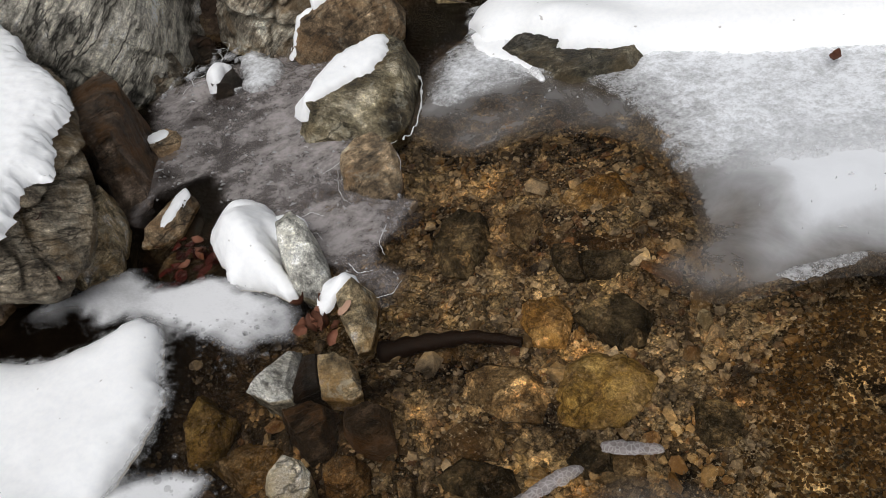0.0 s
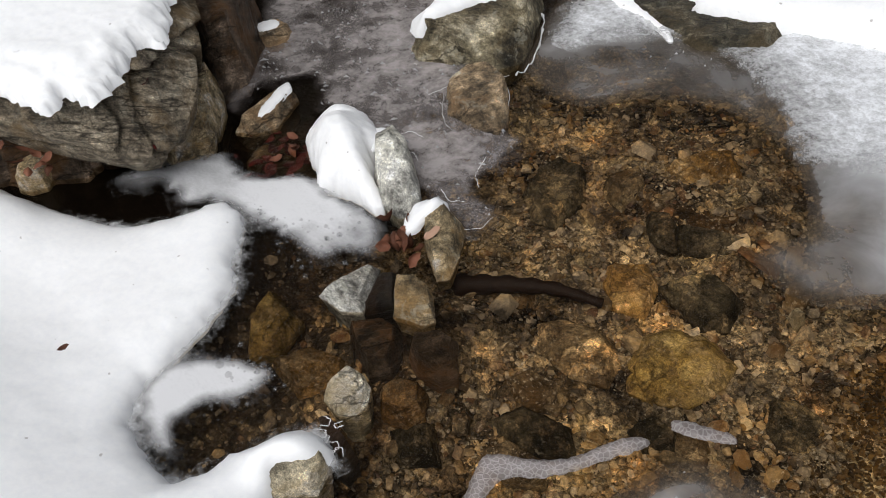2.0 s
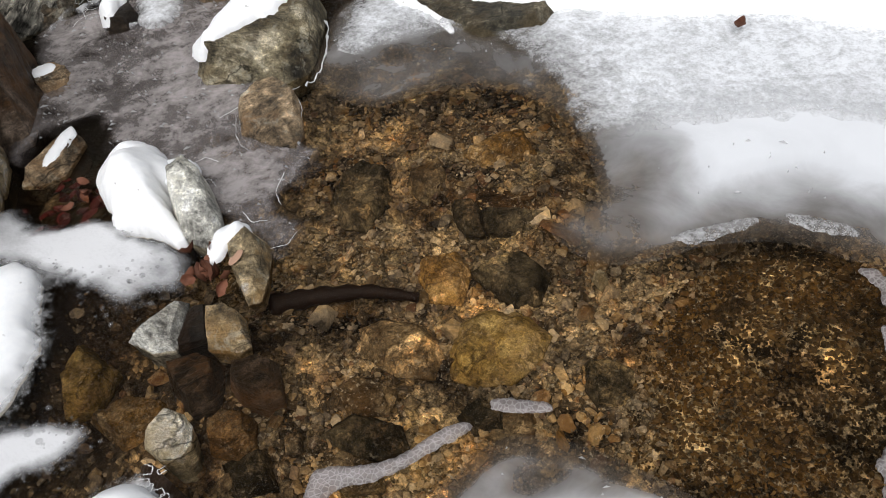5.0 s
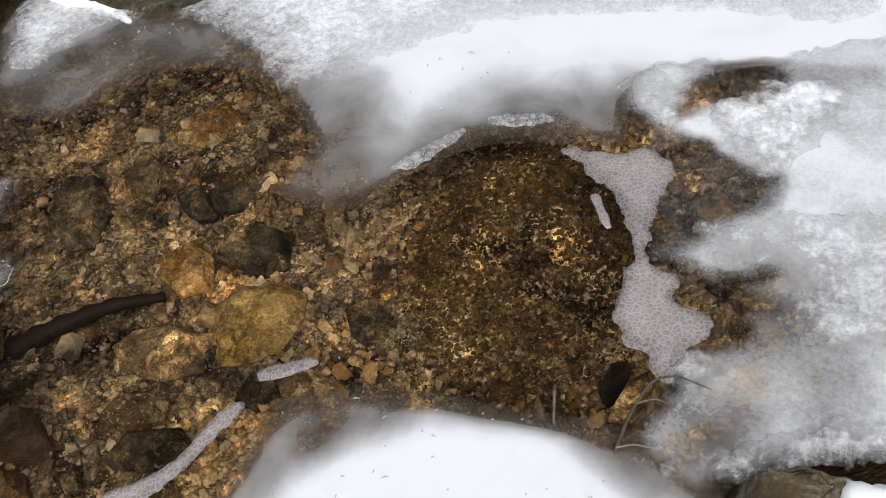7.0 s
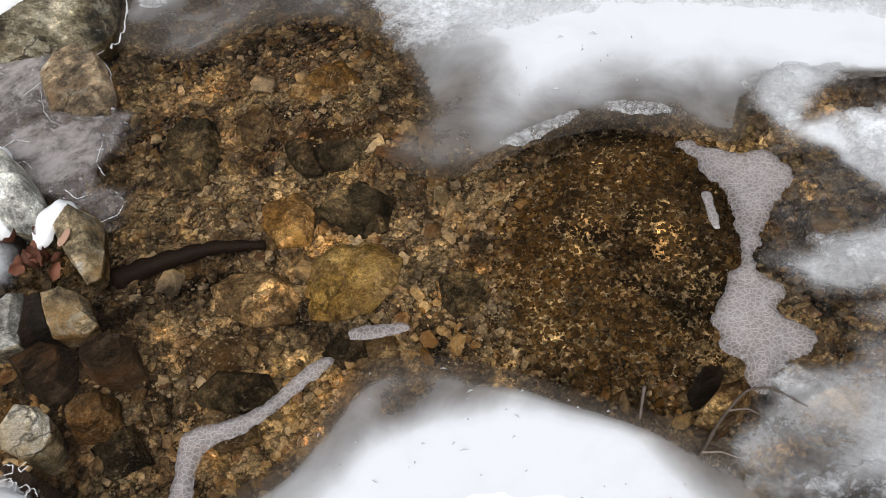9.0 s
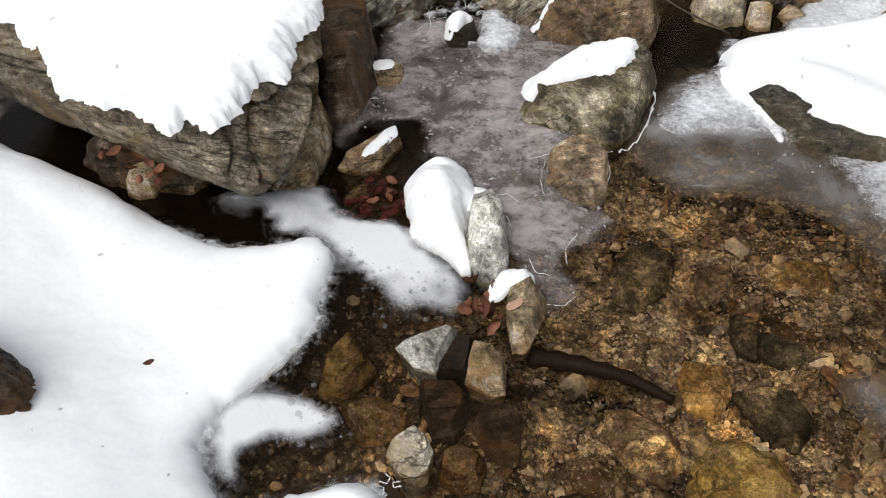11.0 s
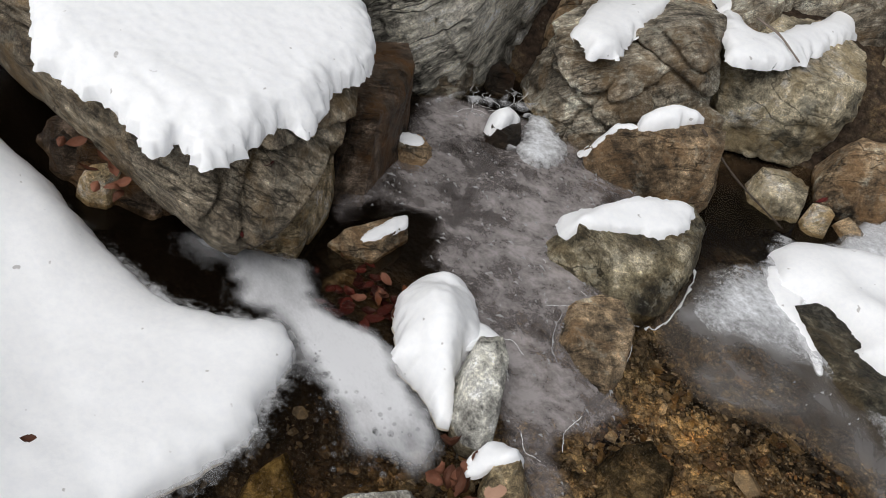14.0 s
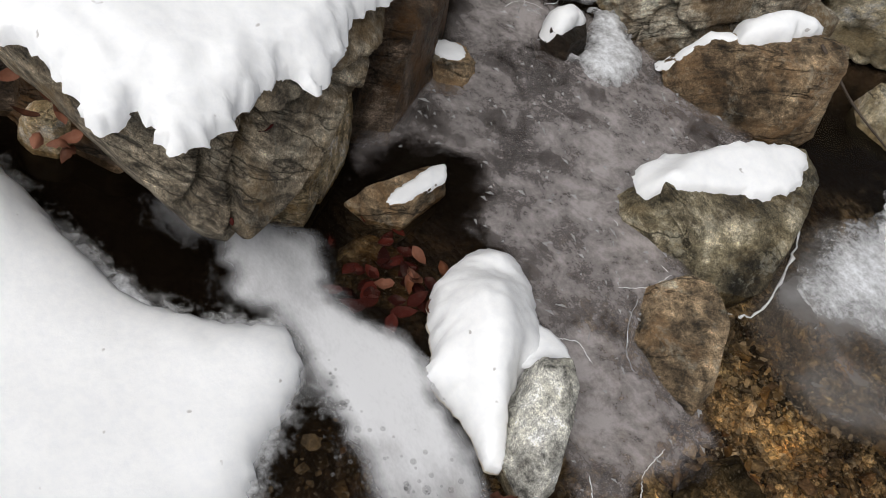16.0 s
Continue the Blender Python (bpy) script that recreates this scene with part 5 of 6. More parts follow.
def crust_solid(x, y, d):
    gap = np.maximum(np.maximum(sdf(x, y, HOLE_A), sdf(x, y, HOLE_B)), sdf(x, y, HOLE_C)) + 0.012 * fbm2(x, y, 22, 24, 4)
    s = (0.12 + 0.55 * step(0, 0.05, d) + 0.3 * fbm2(x, y, 5, 21, 6) + 0.12 * step(1.4, 1.6, x)) * (1 - 0.93 * step(-0.03, 0.02, gap))
    return s - 0.12 * step(-0.05, 0.03, sdf(x, y, THIN))


sheet("milky_ice", [(1.098, 0.925), (1.119, 0.971), (1.181, 1.028), (1.379, 1.035), (1.742, 1.084), (1.925, 0.657), (1.905, 0.199), (1.541, 0.139), (1.420, 0.148), (1.299, 0.09), (1.217, 0.07), (1.13, 0.15), (1.182, 0.24), (1.2, 0.297), (1.19, 0.4), (1.159, 0.486), (1.171, 0.553), (1.18, 0.676), (1.15, 0.801), (1.12, 0.854)], 0.009,
      lambda x, y, d: 0.006 + 0.006 * pillow(d, 0.03) + 0.002 * fbm2(x, y, 20, 9), M_MILK, "grey milky ice with dark clear gaps", "ice", kind="structure", ragged=0.01, ragged_scale=30, seed=3,
      solid=crust_solid)
for k, (ring, much) in enumerate((([(1.277, 0.865), (1.36, 0.92), (1.444, 0.964), (1.527, 0.947), (1.54, 0.882), (1.48, 0.79), (1.42, 0.73), (1.383, 0.701), (1.315, 0.758)], 0.75),
                                  ([(1.115, 0.945), (1.165, 1.0), (1.2, 0.97), (1.235, 0.905), (1.225, 0.84), (1.19, 0.825), (1.155, 0.86), (1.12, 0.885)], 0.6),
                                  ([(1.25, 0.575), (1.33, 0.585), (1.42, 0.61), (1.6, 0.59), (1.62, 0.4), (1.5, 0.33), (1.42, 0.33), (1.38, 0.4), (1.4, 0.47), (1.36, 0.5), (1.29, 0.51)], 0.5),
                                  ([(1.2, 0.29), (1.26, 0.32), (1.34, 0.34), (1.4, 0.33), (1.36, 0.27), (1.3, 0.26), (1.25, 0.22), (1.21, 0.24)], 0.45),
                                  ([(1.2, 0.1), (1.27, 0.14), (1.33, 0.17), (1.4, 0.185), (1.5, 0.21), (1.6, 0.2), (1.55, 0.14), (1.4, 0.13), (1.3, 0.09)], 0.7),
                                  ([(1.26, 0.975), (1.27, 0.998), (1.288, 0.99), (1.285, 0.97)], 0.9))):
    sheet("frosted_ice", ring, 0.006, lambda x, y, d: 0.013 + 0.01 * pillow(d, 0.02) + 0.005 * fbm2(x, y, 45, 9) * step(0, 0.03, d), M_FROST, "patch of sugary white frost on the ice", "ice", kind="structure", ragged=0.016, ragged_scale=34, seed=110 + k,
          solid=lambda x, y, d: much * (0.25 + 0.75 * step(0, 0.05, d)) + 0.2 * fbm2(x, y, 12, 26, 5))

def ice_flecks(name, outline, n, size, label, seed):
    """Splinters of frost lying on the ice, in one mesh."""
    rs = np.random.RandomState(seed)
    poly = smooth_outline(outline, 4)
    lo, hi = poly.min(0), poly.max(0)
    vs, fs = [], []
    while len(fs) < n * 5:
        x, y = rs.uniform(lo[0], hi[0]), rs.uniform(lo[1], hi[1])
        if sdf(np.array([x]), np.array([y]), poly)[0] < 0.015:
            continue
        a, s = rs.normal(0.4, 0.5), size * np.exp(rs.normal() * 0.5)
        u, v = np.array([math.cos(a), math.sin(a)]) * s, np.array([-math.sin(a), math.cos(a)]) * s * rs.uniform(0.03, 0.08)
        b0 = len(vs)
        c = np.array([x, y])
        for q in (-u, -0.2 * u - v, u, 0.2 * u + v):
            vs.append((*(c + q), 0.014))
        vs.append((*c, 0.021))
        fs += [(b0, b0 + 1, b0 + 4), (b0 + 1, b0 + 2, b0 + 4), (b0 + 2, b0 + 3, b0 + 4), (b0 + 3, b0, b0 + 4), (b0 + 3, b0 + 2, b0 + 1, b0)]
    return thing(name, mesh_of(name, vs, fs, False), M_RIM, label, "frost", kind="stuff")


ice_flecks("frost_flecks", SILT, 200, 0.005, "white frost splinters on grey ice", 3)
ice_flecks("frost_flecks", NEAR, 160, 0.003, "tiny frost specks on the near ice", 4)
ice_flecks("frost_flecks", [(-0.3, 0.9), (0.1, 1.05), (0.4, 0.95), (0.5, 0.66), (0.8, 0.85), (1.0, 1.0), (0.3, 1.25), (-0.2, 1.1)], 40, 0.003, "tiny frost specks on the clear ice", 5)


def ice_rim(owner, outline, lo, hi, label, z=0.012, r=0.00055, seed=0, grow=1.05):
    """A thin scalloped thread of ice along part of a stone's waterline."""
    p = smooth_outline(outline, 8)
    c = p.mean(0)
    n = len(p)
    rs = np.random.RandomState(seed)
    pts = []
    for i in range(int(lo * n), int(hi * n) + 1):
        q = c + (p[i % n] - c) * (grow + 0.012 * rs.normal())
        pts.append((q[0], q[1], z + 0.003 * rs.normal()))
    vs, fs = [], []
    for i, q in enumerate(pts):
        q = np.array(q)
        d = np.array(pts[min(i + 1, len(pts) - 1)]) - np.array(pts[max(i - 1, 0)])
        d /= max(np.linalg.norm(d), 1e-6)
        side = np.array([-d[1], d[0], 0])
        rr = r * (0.6 + 0.9 * abs(rs.normal()))
        for k in range(5):
            w = 2 * math.pi * k / 5
            vs.append(q + rr * (math.cos(w) * side * 1.6 + math.sin(w) * np.array([0, 0, 1])) - np.array(owner.location))
    for i in range(len(pts) - 1):
        for k in range(5):
            fs.append((i * 5 + k, i * 5 + (k + 1) % 5, (i + 1) * 5 + (k + 1) % 5, (i + 1) * 5 + k))
    me = mesh_of("ice_rim", vs, fs)
    me.attributes.new("solid", "FLOAT", "POINT").data.foreach_set("value", np.full(len(vs), 0.6, np.float32))
    return part("ice_rim", me, M_RIM, owner, label)


TRI_EDGE = [(-0.62, 0.775), (-0.57, 0.75), (-0.46, 0.79), (-0.37, 0.83), (-0.345, 0.89), (-0.39, 1.0), (-0.46, 1.1), (-0.53, 1.11), (-0.58, 0.98), (-0.62, 0.87)]
FLAT_EDGE = [(-0.44, 0.70), (-0.43, 0.77), (-0.39, 0.815), (-0.31, 0.78), (-0.245, 0.69), (-0.225, 0.63), (-0.28, 0.61), (-0.36, 0.61)]
ice_rim(tri, TRI_EDGE, -0.05, 0.33, "thin white rim of ice at the waterline", seed=1)
ice_rim(tri, TRI_EDGE, 0.36, 0.62, "thin white rim of ice at the waterline", seed=2, r=0.0015)
ice_rim(flat, FLAT_EDGE, -0.2, 0.55, "thin white rim of ice at the waterline", seed=3)
ice_rim(flat, FLAT_EDGE, 0.05, 0.4, "second thread of ice on the stone", seed=4, grow=0.88, z=0.05, r=0.0009)

# ---- foam ----
sheet("foam", [(-0.9, -0.03), (-0.87, 0.07), (-0.78, 0.18), (-0.69, 0.22), (-0.6, 0.225), (-0.5, 0.285), (-0.43, 0.285), (-0.35, 0.29), (-0.26, 0.29), (-0.2, 0.26), (-0.18, 0.185), (-0.25, 0.105), (-0.36, 0.085), (-0.44, 0.085), (-0.53, 0.07), (-0.6, 0.06), (-0.66, 0.01), (-0.74, 0.02), (-0.82, -0.03)], 0.008,
      lambda x, y, d: 0.002 + 0.022 * pillow(d, 0.07), M_FOAM, "soft white foam sliding below the cascade", "foam", kind="structure", ragged=0.015, ragged_scale=14,
      solid=lambda x, y, d: (-0.15 + 1.15 * step(0, 0.06, d)) * (1 - 0.55 * step(-0.68, -0.85, x)) * (1 - 0.4 * step(-0.38, -0.2, x)) + 0.2 * fbm2(x, y, 9, 31))
sheet("foam", [(-0.25, -0.38), (-0.3, -0.31), (-0.295, -0.24), (-0.24, -0.175), (-0.143, -0.124), (-0.09, -0.135), (-0.08, -0.18), (-0.11, -0.24), (-0.14, -0.296), (-0.13, -0.331), (-0.08, -0.36), (-0.05, -0.38), (-0.119, -0.4), (-0.192, -0.4)], 0.007,
      lambda x, y, d: 0.002 + 0.018 * pillow(d, 0.05), M_FOAM, "curl of white foam beside the snow bank", "foam", kind="structure", ragged=0.01, ragged_scale=14, seed=5,
      solid=lambda x, y, d: -0.15 + 1.2 * step(0, 0.06, d) + 0.15 * fbm2(x, y, 12, 33))

for k, (x, y, a, s) in enumerate(((-1.2, 0.97, 60, 1.0), (-1.12, 0.9, 20, 0.6), (-1.25, 0.86, 100, 0.7), (-1.05, 1.02, 150, 0.8), (-1.17, 1.06, 80, 0.9), (-1.22, 1.03, 110, 0.6), (-1.13, 0.98, 70, 0.5), (-1.19, 0.88, 140, 0.5), (-1.1, 1.06, 40, 0.6), (-1.0, 0.9, 30, 0.5))):
    ca, sa = math.cos(radians(a)), math.sin(radians(a))
    ring = [(x + s * (ca * u - sa * v), y + s * (sa * u + ca * v)) for u, v in ((-0.1, 0.0), (-0.04, 0.016), (0.03, 0.022), (0.1, 0.006), (0.05, -0.008), (-0.03, -0.012))]
    sheet("foam", ring, 0.006, lambda x, y, d: 0.016 + 0.015 * pillow(d, 0.02), M_FOAM, "streak of white water in the cascade", "foam", kind="structure", ragged=0.006, ragged_scale=40, seed=60 + k,
          solid=lambda x, y, d: 0.0 + 0.4 * step(0, 0.012, d) + 0.45 * fbm2(x, y, 45, 71))
sheet("frosted_ice", [(-1.13, 1.06), (-1.1, 1.1), (-1.02, 1.08), (-0.97, 1.07), (-0.92, 1.03), (-0.9, 0.95), (-0.96, 0.91), (-1.02, 0.94), (-1.08, 1.0)], 0.006, lambda x, y, d: 0.012 + 0.02 * pillow(d, 0.04), M_FROST, "frosty splash ice beside the snow cone", "ice", ragged=0.012, ragged_scale=40, seed=66,
      solid=lambda x, y, d: 0.4 + 0.4 * step(0, 0.04, d))

rs = np.random.RandomState(77)
bub_v, bub_f = [], []
for cx, cy, sx, sy, n in ((-0.28, 0.16, 0.05, 0.06, 60), (-0.4, 0.115, 0.06, 0.02, 40), (-0.15, -0.16, 0.05, 0.02, 25), (-0.12, -0.22, 0.03, 0.04, 20)):
    for _ in range(n):
        x, y, r = cx + rs.normal() * sx, cy + rs.normal() * sy, 0.003 * math.exp(rs.normal() * 0.45)
        b0 = len(bub_v)
        for ring_z, ring_r in ((0.0, 1.0), (0.6, 0.8), (0.95, 0.35)):
            for k in range(8):
                w = 2 * math.pi * k / 8
                bub_v.append((x + r * ring_r * math.cos(w), y + r * ring_r * math.sin(w), 0.024 + 0.7 * r * ring_z))
        for q in (0, 8):
            for k in range(8):
                bub_f.append((b0 + q + k, b0 + q + (k + 1) % 8, b0 + q + 8 + (k + 1) % 8, b0 + q + 8 + k))
        bub_f.append(tuple(b0 + 16 + k for k in range(8)))
thing("foam_bubbles", mesh_of("foam_bubbles", bub_v, bub_f), M_BUBBLE, "small dark glassy bubbles on the foam edge", "bubble", kind="stuff")

def grown(outline, w):
    """An outline pushed outwards."""
    p = smooth_outline(outline, 3)
    t = np.roll(p, -1, 0) - np.roll(p, 1, 0)
    n = np.stack([t[:, 1], -t[:, 0]], 1) / np.maximum(np.hypot(t[:, 0], t[:, 1]), 1e-6)[:, None]
    area = np.sum(p[:, 0] * np.roll(p[:, 1], -1) - p[:, 1] * np.roll(p[:, 0], -1))
    return [tuple(v) for v in p + n * (w if area > 0 else -w)]


# ---- snow ----
snow("snow_cap", [(-1.44, -0.39), (-1.34, -0.388), (-1.311, -0.25), (-1.208, -0.246), (-1.158, -0.226), (-1.01, -0.25), (-0.956, -0.209), (-0.893, -0.185), (-0.859, -0.15), (-0.793, -0.128), (-0.75, -0.128), (-0.745, -0.094), (-0.766, -0.068), (-0.71, -0.06), (-0.695, -0.028), (-0.716, 0.032), (-0.745, 0.085), (-0.775, 0.141), (-0.745, 0.182), (-0.812, 0.232), (-0.869, 0.29), (-0.896, 0.354), (-0.972, 0.417), (-1.071, 0.443), (-1.177, 0.469), (-1.292, 0.522), (-1.37, 0.542), (-1.6, 0.6), (-2, 0.52), (-2.05, -0.1), (-1.65, -0.4)], ["slab"], 0.34, 0.052,
     "thick white snow on the slab boulder", owner=slab, swell=0.02, cell=0.006, ragged=0.012, ragged_scale=30, seed=1, smooth=12, level=True, drop=0.0, crumb=0.12, r=0.06, crumble=0.005)
LEFTBANK = [(-2.0, -0.62), (-1.72, -0.52), (-1.6, -0.46), (-1.29, -0.345), (-1.03, -0.235), (-0.88, -0.175), (-0.76, -0.12), (-0.67, -0.06), (-0.625, 0.02), (-0.585, 0.095), (-0.52, 0.1), (-0.48, 0.07), (-0.415, 0.0), (-0.35, -0.06), (-0.315, -0.15), (-0.3, -0.24), (-0.28, -0.32), (-0.235, -0.375), (-0.15, -0.4), (-0.06, -0.395), (-0.03, -0.33),
            (-0.01, -0.27), (0.015, -0.215), (0.06, -0.18), (0.1, -0.185), (0.115, -0.215), (0.08, -0.262), (0.07, -0.285), (0.1, -0.32), (0.15, -0.36), (0.24, -0.42), (0.25, -0.75), (-0.1, -1.3), (-2.2, -1.35)]
sheet("slush", grown(LEFTBANK, 0.03), 0.009, lambda x, y, d: 0.004 + 0.01 * step(0, 0.05, d), M_FROST, "grey lacy slush along the foot of the snow bank", "slush", kind="structure", ragged=0.012, ragged_scale=40, seed=91, per=2,
      solid=lambda x, y, d: -0.1 + 0.75 * step(0, 0.045, d))
snow("snow_bank", LEFTBANK, ["cap2"], 0.0, 0.055, "deep smooth white snow bank along the stream", cell=0.012, r=lambda x, y: 0.06 + 0.12 * step(-0.45, -0.8, x), ragged=0.009, ragged_scale=20, seed=2, extra=lambda x, y: 0.16 * step(-0.6, -1.1, x) + 0.13 * step(-0.3, -0.8, y), smooth=8, category="snow bank")
snow("snow_cap", [(-0.6, 0.39), (-0.61, 0.445), (-0.585, 0.49), (-0.53, 0.5), (-0.475, 0.482), (-0.42, 0.455), (-0.36, 0.458), (-0.345, 0.44), (-0.375, 0.405), (-0.355, 0.362), (-0.335, 0.34), (-0.27, 0.312), (-0.25, 0.296), (-0.275, 0.282), (-0.335, 0.286), (-0.39, 0.276), (-0.435, 0.268), (-0.47, 0.29), (-0.515, 0.308), (-0.57, 0.347)], ["mush"], 0.0, 0.095,
     "rounded hump of white snow on a stone", owner=hump_rock, cell=0.005, seed=4, r=0.06, ragged=0.006, ragged_scale=30, swell=0.09, crumb=0.05, smooth=40)
snow("snow_cap", [(-0.45, 0.44), (-0.405, 0.475), (-0.355, 0.468), (-0.332, 0.44), (-0.355, 0.405), (-0.395, 0.385), (-0.44, 0.405)], ["mush", "grey"], 0.05, 0.035, "lobe of snow lapping over the light grey stone", owner=hump_rock, cell=0.005, seed=5, r=0.04, ragged=0.005, smooth=12)
snow("snow_cap", [(-0.655, 0.8), (-0.665, 0.88), (-0.63, 1.0), (-0.585, 1.09), (-0.55, 1.12), (-0.5, 1.06), (-0.485, 0.98), (-0.522, 0.915), (-0.545, 0.83), (-0.575, 0.785), (-0.61, 0.775)], ["tri"], 0.08, 0.026, "tongue of white snow on the triangular rock", owner=tri, cell=0.007, seed=6, ragged=0.008)
snow("snow_cap", [(-0.165, 0.275), (-0.187, 0.33), (-0.16, 0.362), (-0.11, 0.366), (-0.116, 0.34), (-0.132, 0.312), (-0.13, 0.27), (-0.14, 0.25)], ["disc"], 0.04, 0.03, "small snow cap on a tan stone", owner=tan_cap, cell=0.005, seed=7, ragged=0.003)
snow("snow_cap", [(-0.752, 0.343), (-0.784, 0.414), (-0.797, 0.463), (-0.782, 0.472), (-0.754, 0.45), (-0.735, 0.37), (-0.744, 0.339)], ["small"], 0.04, 0.016, "strip of snow on a small stone", owner=small_stone, cell=0.005, seed=8, ragged=0.003)
snow("snow_cap", [(-1.091, 0.579), (-1.103, 0.629), (-1.066, 0.657), (-1.027, 0.635), (-1.035, 0.594)], ["red"], 0.02, 0.012, "dusting of snow on a small stone", owner=red_stone, cell=0.005, seed=9, ragged=0.006)
snow("snow_cap", [(-1.08, 0.862), (-1.12, 0.90), (-1.13, 0.95), (-1.09, 0.972), (-1.055, 0.958), (-1.045, 0.915), (-1.03, 0.875), (-1.046, 0.852)], ["cone"], 0.03, 0.045, "cone of snow on a pebble", owner=cone_stone, cell=0.006, seed=10, ragged=0.003)
snow("snow_cap", [(-0.83, 1.15), (-0.885, 1.2), (-0.91, 1.26), (-0.88, 1.31), (-0.82, 1.33), (-0.775, 1.31), (-0.79, 1.2)], ["wedge"], 0.12, 0.085, "snow cap on the reddish brown rock", owner=wedge_rock, cell=0.007, seed=11)
snow("snow_cap", [(-0.935, 1.085), (-0.9, 1.08), (-0.835, 1.14), (-0.85, 1.17), (-0.91, 1.14)], ["wedge"], 0.03, 0.02, "thin line of snow along the reddish brown rock", owner=wedge_rock, cell=0.006, seed=12, ragged=0.008)
snow("snow_patch", [(-1.14, 1.12), (-1.02, 1.09), (-1.02, 1.16), (-1.08, 1.29), (-1.165, 1.45), (-1.23, 1.55), (-1.23, 1.68), (-1.42, 1.82), (-1.6, 1.96), (-1.7, 1.72), (-1.37, 1.42), (-1.25, 1.25)], ["brown", "block", "litrock"], 0.27, 0.05, "snow lying between bank rocks", cell=0.01, seed=14, ragged=0.015, smooth=60, r=0.07)
snow("snow_patch", [(-0.9, 1.47), (-1.0, 1.54), (-1.15, 1.68), (-1.28, 1.74), (-1.44, 1.87), (-1.576, 1.95), (-1.602, 2.13), (-1.32, 1.93), (-1.1, 1.72), (-1.0, 1.68), (-1.03, 1.87), (-1.06, 2.04), (-1.2, 2.4), (-0.99, 2.15), (-0.92, 1.92), (-0.86, 1.7), (-0.86, 1.55)], ["block", "pale"], 0.3, 0.05, "snow drift among the bank rocks", cell=0.01, seed=15, ragged=0.014, smooth=60, r=0.07)
snow("snow_cap", [(-0.593, 2.044), (-0.627, 2.121), (-0.578, 2.165), (-0.513, 2.089), (-0.510, 2.009), (-0.550, 1.996)], ["round"], 0.08, 0.04, "snow beside a rounded rock", owner=round_rock, cell=0.008, seed=16)
snow("snow_bank", [(-0.396, 1.324), (-0.351, 1.283), (-0.309, 1.301), (-0.290, 1.335), (-0.135, 1.325), (-0.099, 1.29), (-0.043, 1.285), (0.012, 1.305), (0.088, 1.32), (0.164, 1.367), (0.279, 1.384), (0.447, 1.425), (0.677, 1.504), (1.024, 1.494), (1.711, 1.364), (2.456, 1.189), (2.314, 2.245), (-0.344, 3.272), (-0.224, 2.050), (-0.264, 1.757), (-0.406, 1.564), (-0.463, 1.414)],
     ["darkrock"], 0.015, 0.07, "wide white snow bank behind the icy pool", cell=0.018, r=0.1, ragged=0.01, seed=17, extra=lambda x, y: 0.12 * step(1.4, 2.2, y), category="snow bank")
snow("snow_ridge", [(-0.42, 1.34), (-0.365, 1.265), (-0.3, 1.24), (-0.2, 1.218), (-0.11, 1.185), (-0.1, 1.2), (-0.15, 1.24), (-0.24, 1.28), (-0.29, 1.33), (-0.33, 1.4)], [], 0.012, 0.025, "narrow ridge of snow along the dark rock", cell=0.006, ragged=0.004, seed=20)
snow("snow_bank", [(0.554, -0.164), (0.624, 0.012), (0.718, 0.088), (0.839, 0.134), (0.950, 0.138), (1.041, 0.133), (1.116, 0.080), (1.174, 0.009), (1.250, -0.069), (1.804, -0.206), (2.0, -1.4), (0.081, -1.421), (0.231, -0.596)], ["brrock"], 0.0, 0.03, "white snow on the near bank", cell=0.014, r=0.3, ragged=0.012, edge=1.3, seed=18,
     extra=lambda x, y: 0.05 * step(-0.1, -0.6, y), category="snow bank")
snow("snow_cap", [(1.418, 0.061), (1.472, 0.086), (1.569, 0.053), (1.640, -0.046), (1.532, -0.132), (1.404, -0.050)], ["brrock"], 0.05, 0.025, "snow in the hollow of a mossy rock", owner=mossy_rock, cell=0.008, seed=19)

# ---- leaves, twigs, gravel ----


def leaf_mesh(seed, long=0.06, wide=0.03, curl=0.3):
    rng = np.random.RandomState(seed)
    vs, fs = [], []
    n = 9
    for i in range(n):
        t = i / (n - 1)
        w = wide * 0.5 * np.sin(np.pi * t ** 0.8) ** 0.8 * (1 + 0.12 * rng.uniform(-1, 1))
        y = (t - 0.5) * long
        bend = curl * long * (t - 0.5) ** 2 * 2
        for k in (-1, -0.5, 0, 0.5, 1):
            vs.append((w * k, y, bend + abs(k) * w * curl * 1.2 + 0.05 * wide * rng.uniform(-1, 1)))
    for i in range(n - 1):
        for k in range(4):
            a = i * 5 + k
            fs.append((a, a + 1, a + 6, a + 5))
    return mesh_of("leaf", vs, fs)


def scatter_leaves(spots, material, label, group, long=0.06, seed=0, tilt=35, curl=1.0):
    rng = np.random.RandomState(seed)
    kinds = [leaf_mesh(seed * 10 + k, long * s, long * s * w, c * curl) for k, (s, w, c) in enumerate(((1, 0.5, 0.7), (0.8, 0.6, 1.0), (1.15, 0.45, 0.4), (0.9, 0.55, -0.8)))]
    for me in kinds:
        me.materials.append(material)
    for x, y, z in spots:
        ob = new("leaf", kinds[rng.randint(4)])
        tagged(ob, label, "leaf", group)
        ob.matrix_world = pose(x, y, z, rng.uniform(-tilt, tilt), rng.uniform(-tilt, tilt), rng.uniform(0, 360))


def around_spot(cx, cy, rx, ry, z, n, seed, lift=0.02):
    rng = np.random.RandomState(seed)
    return [(cx + rng.normal() * rx, cy + rng.normal() * ry, z + rng.uniform(0, lift)) for _ in range(n)]


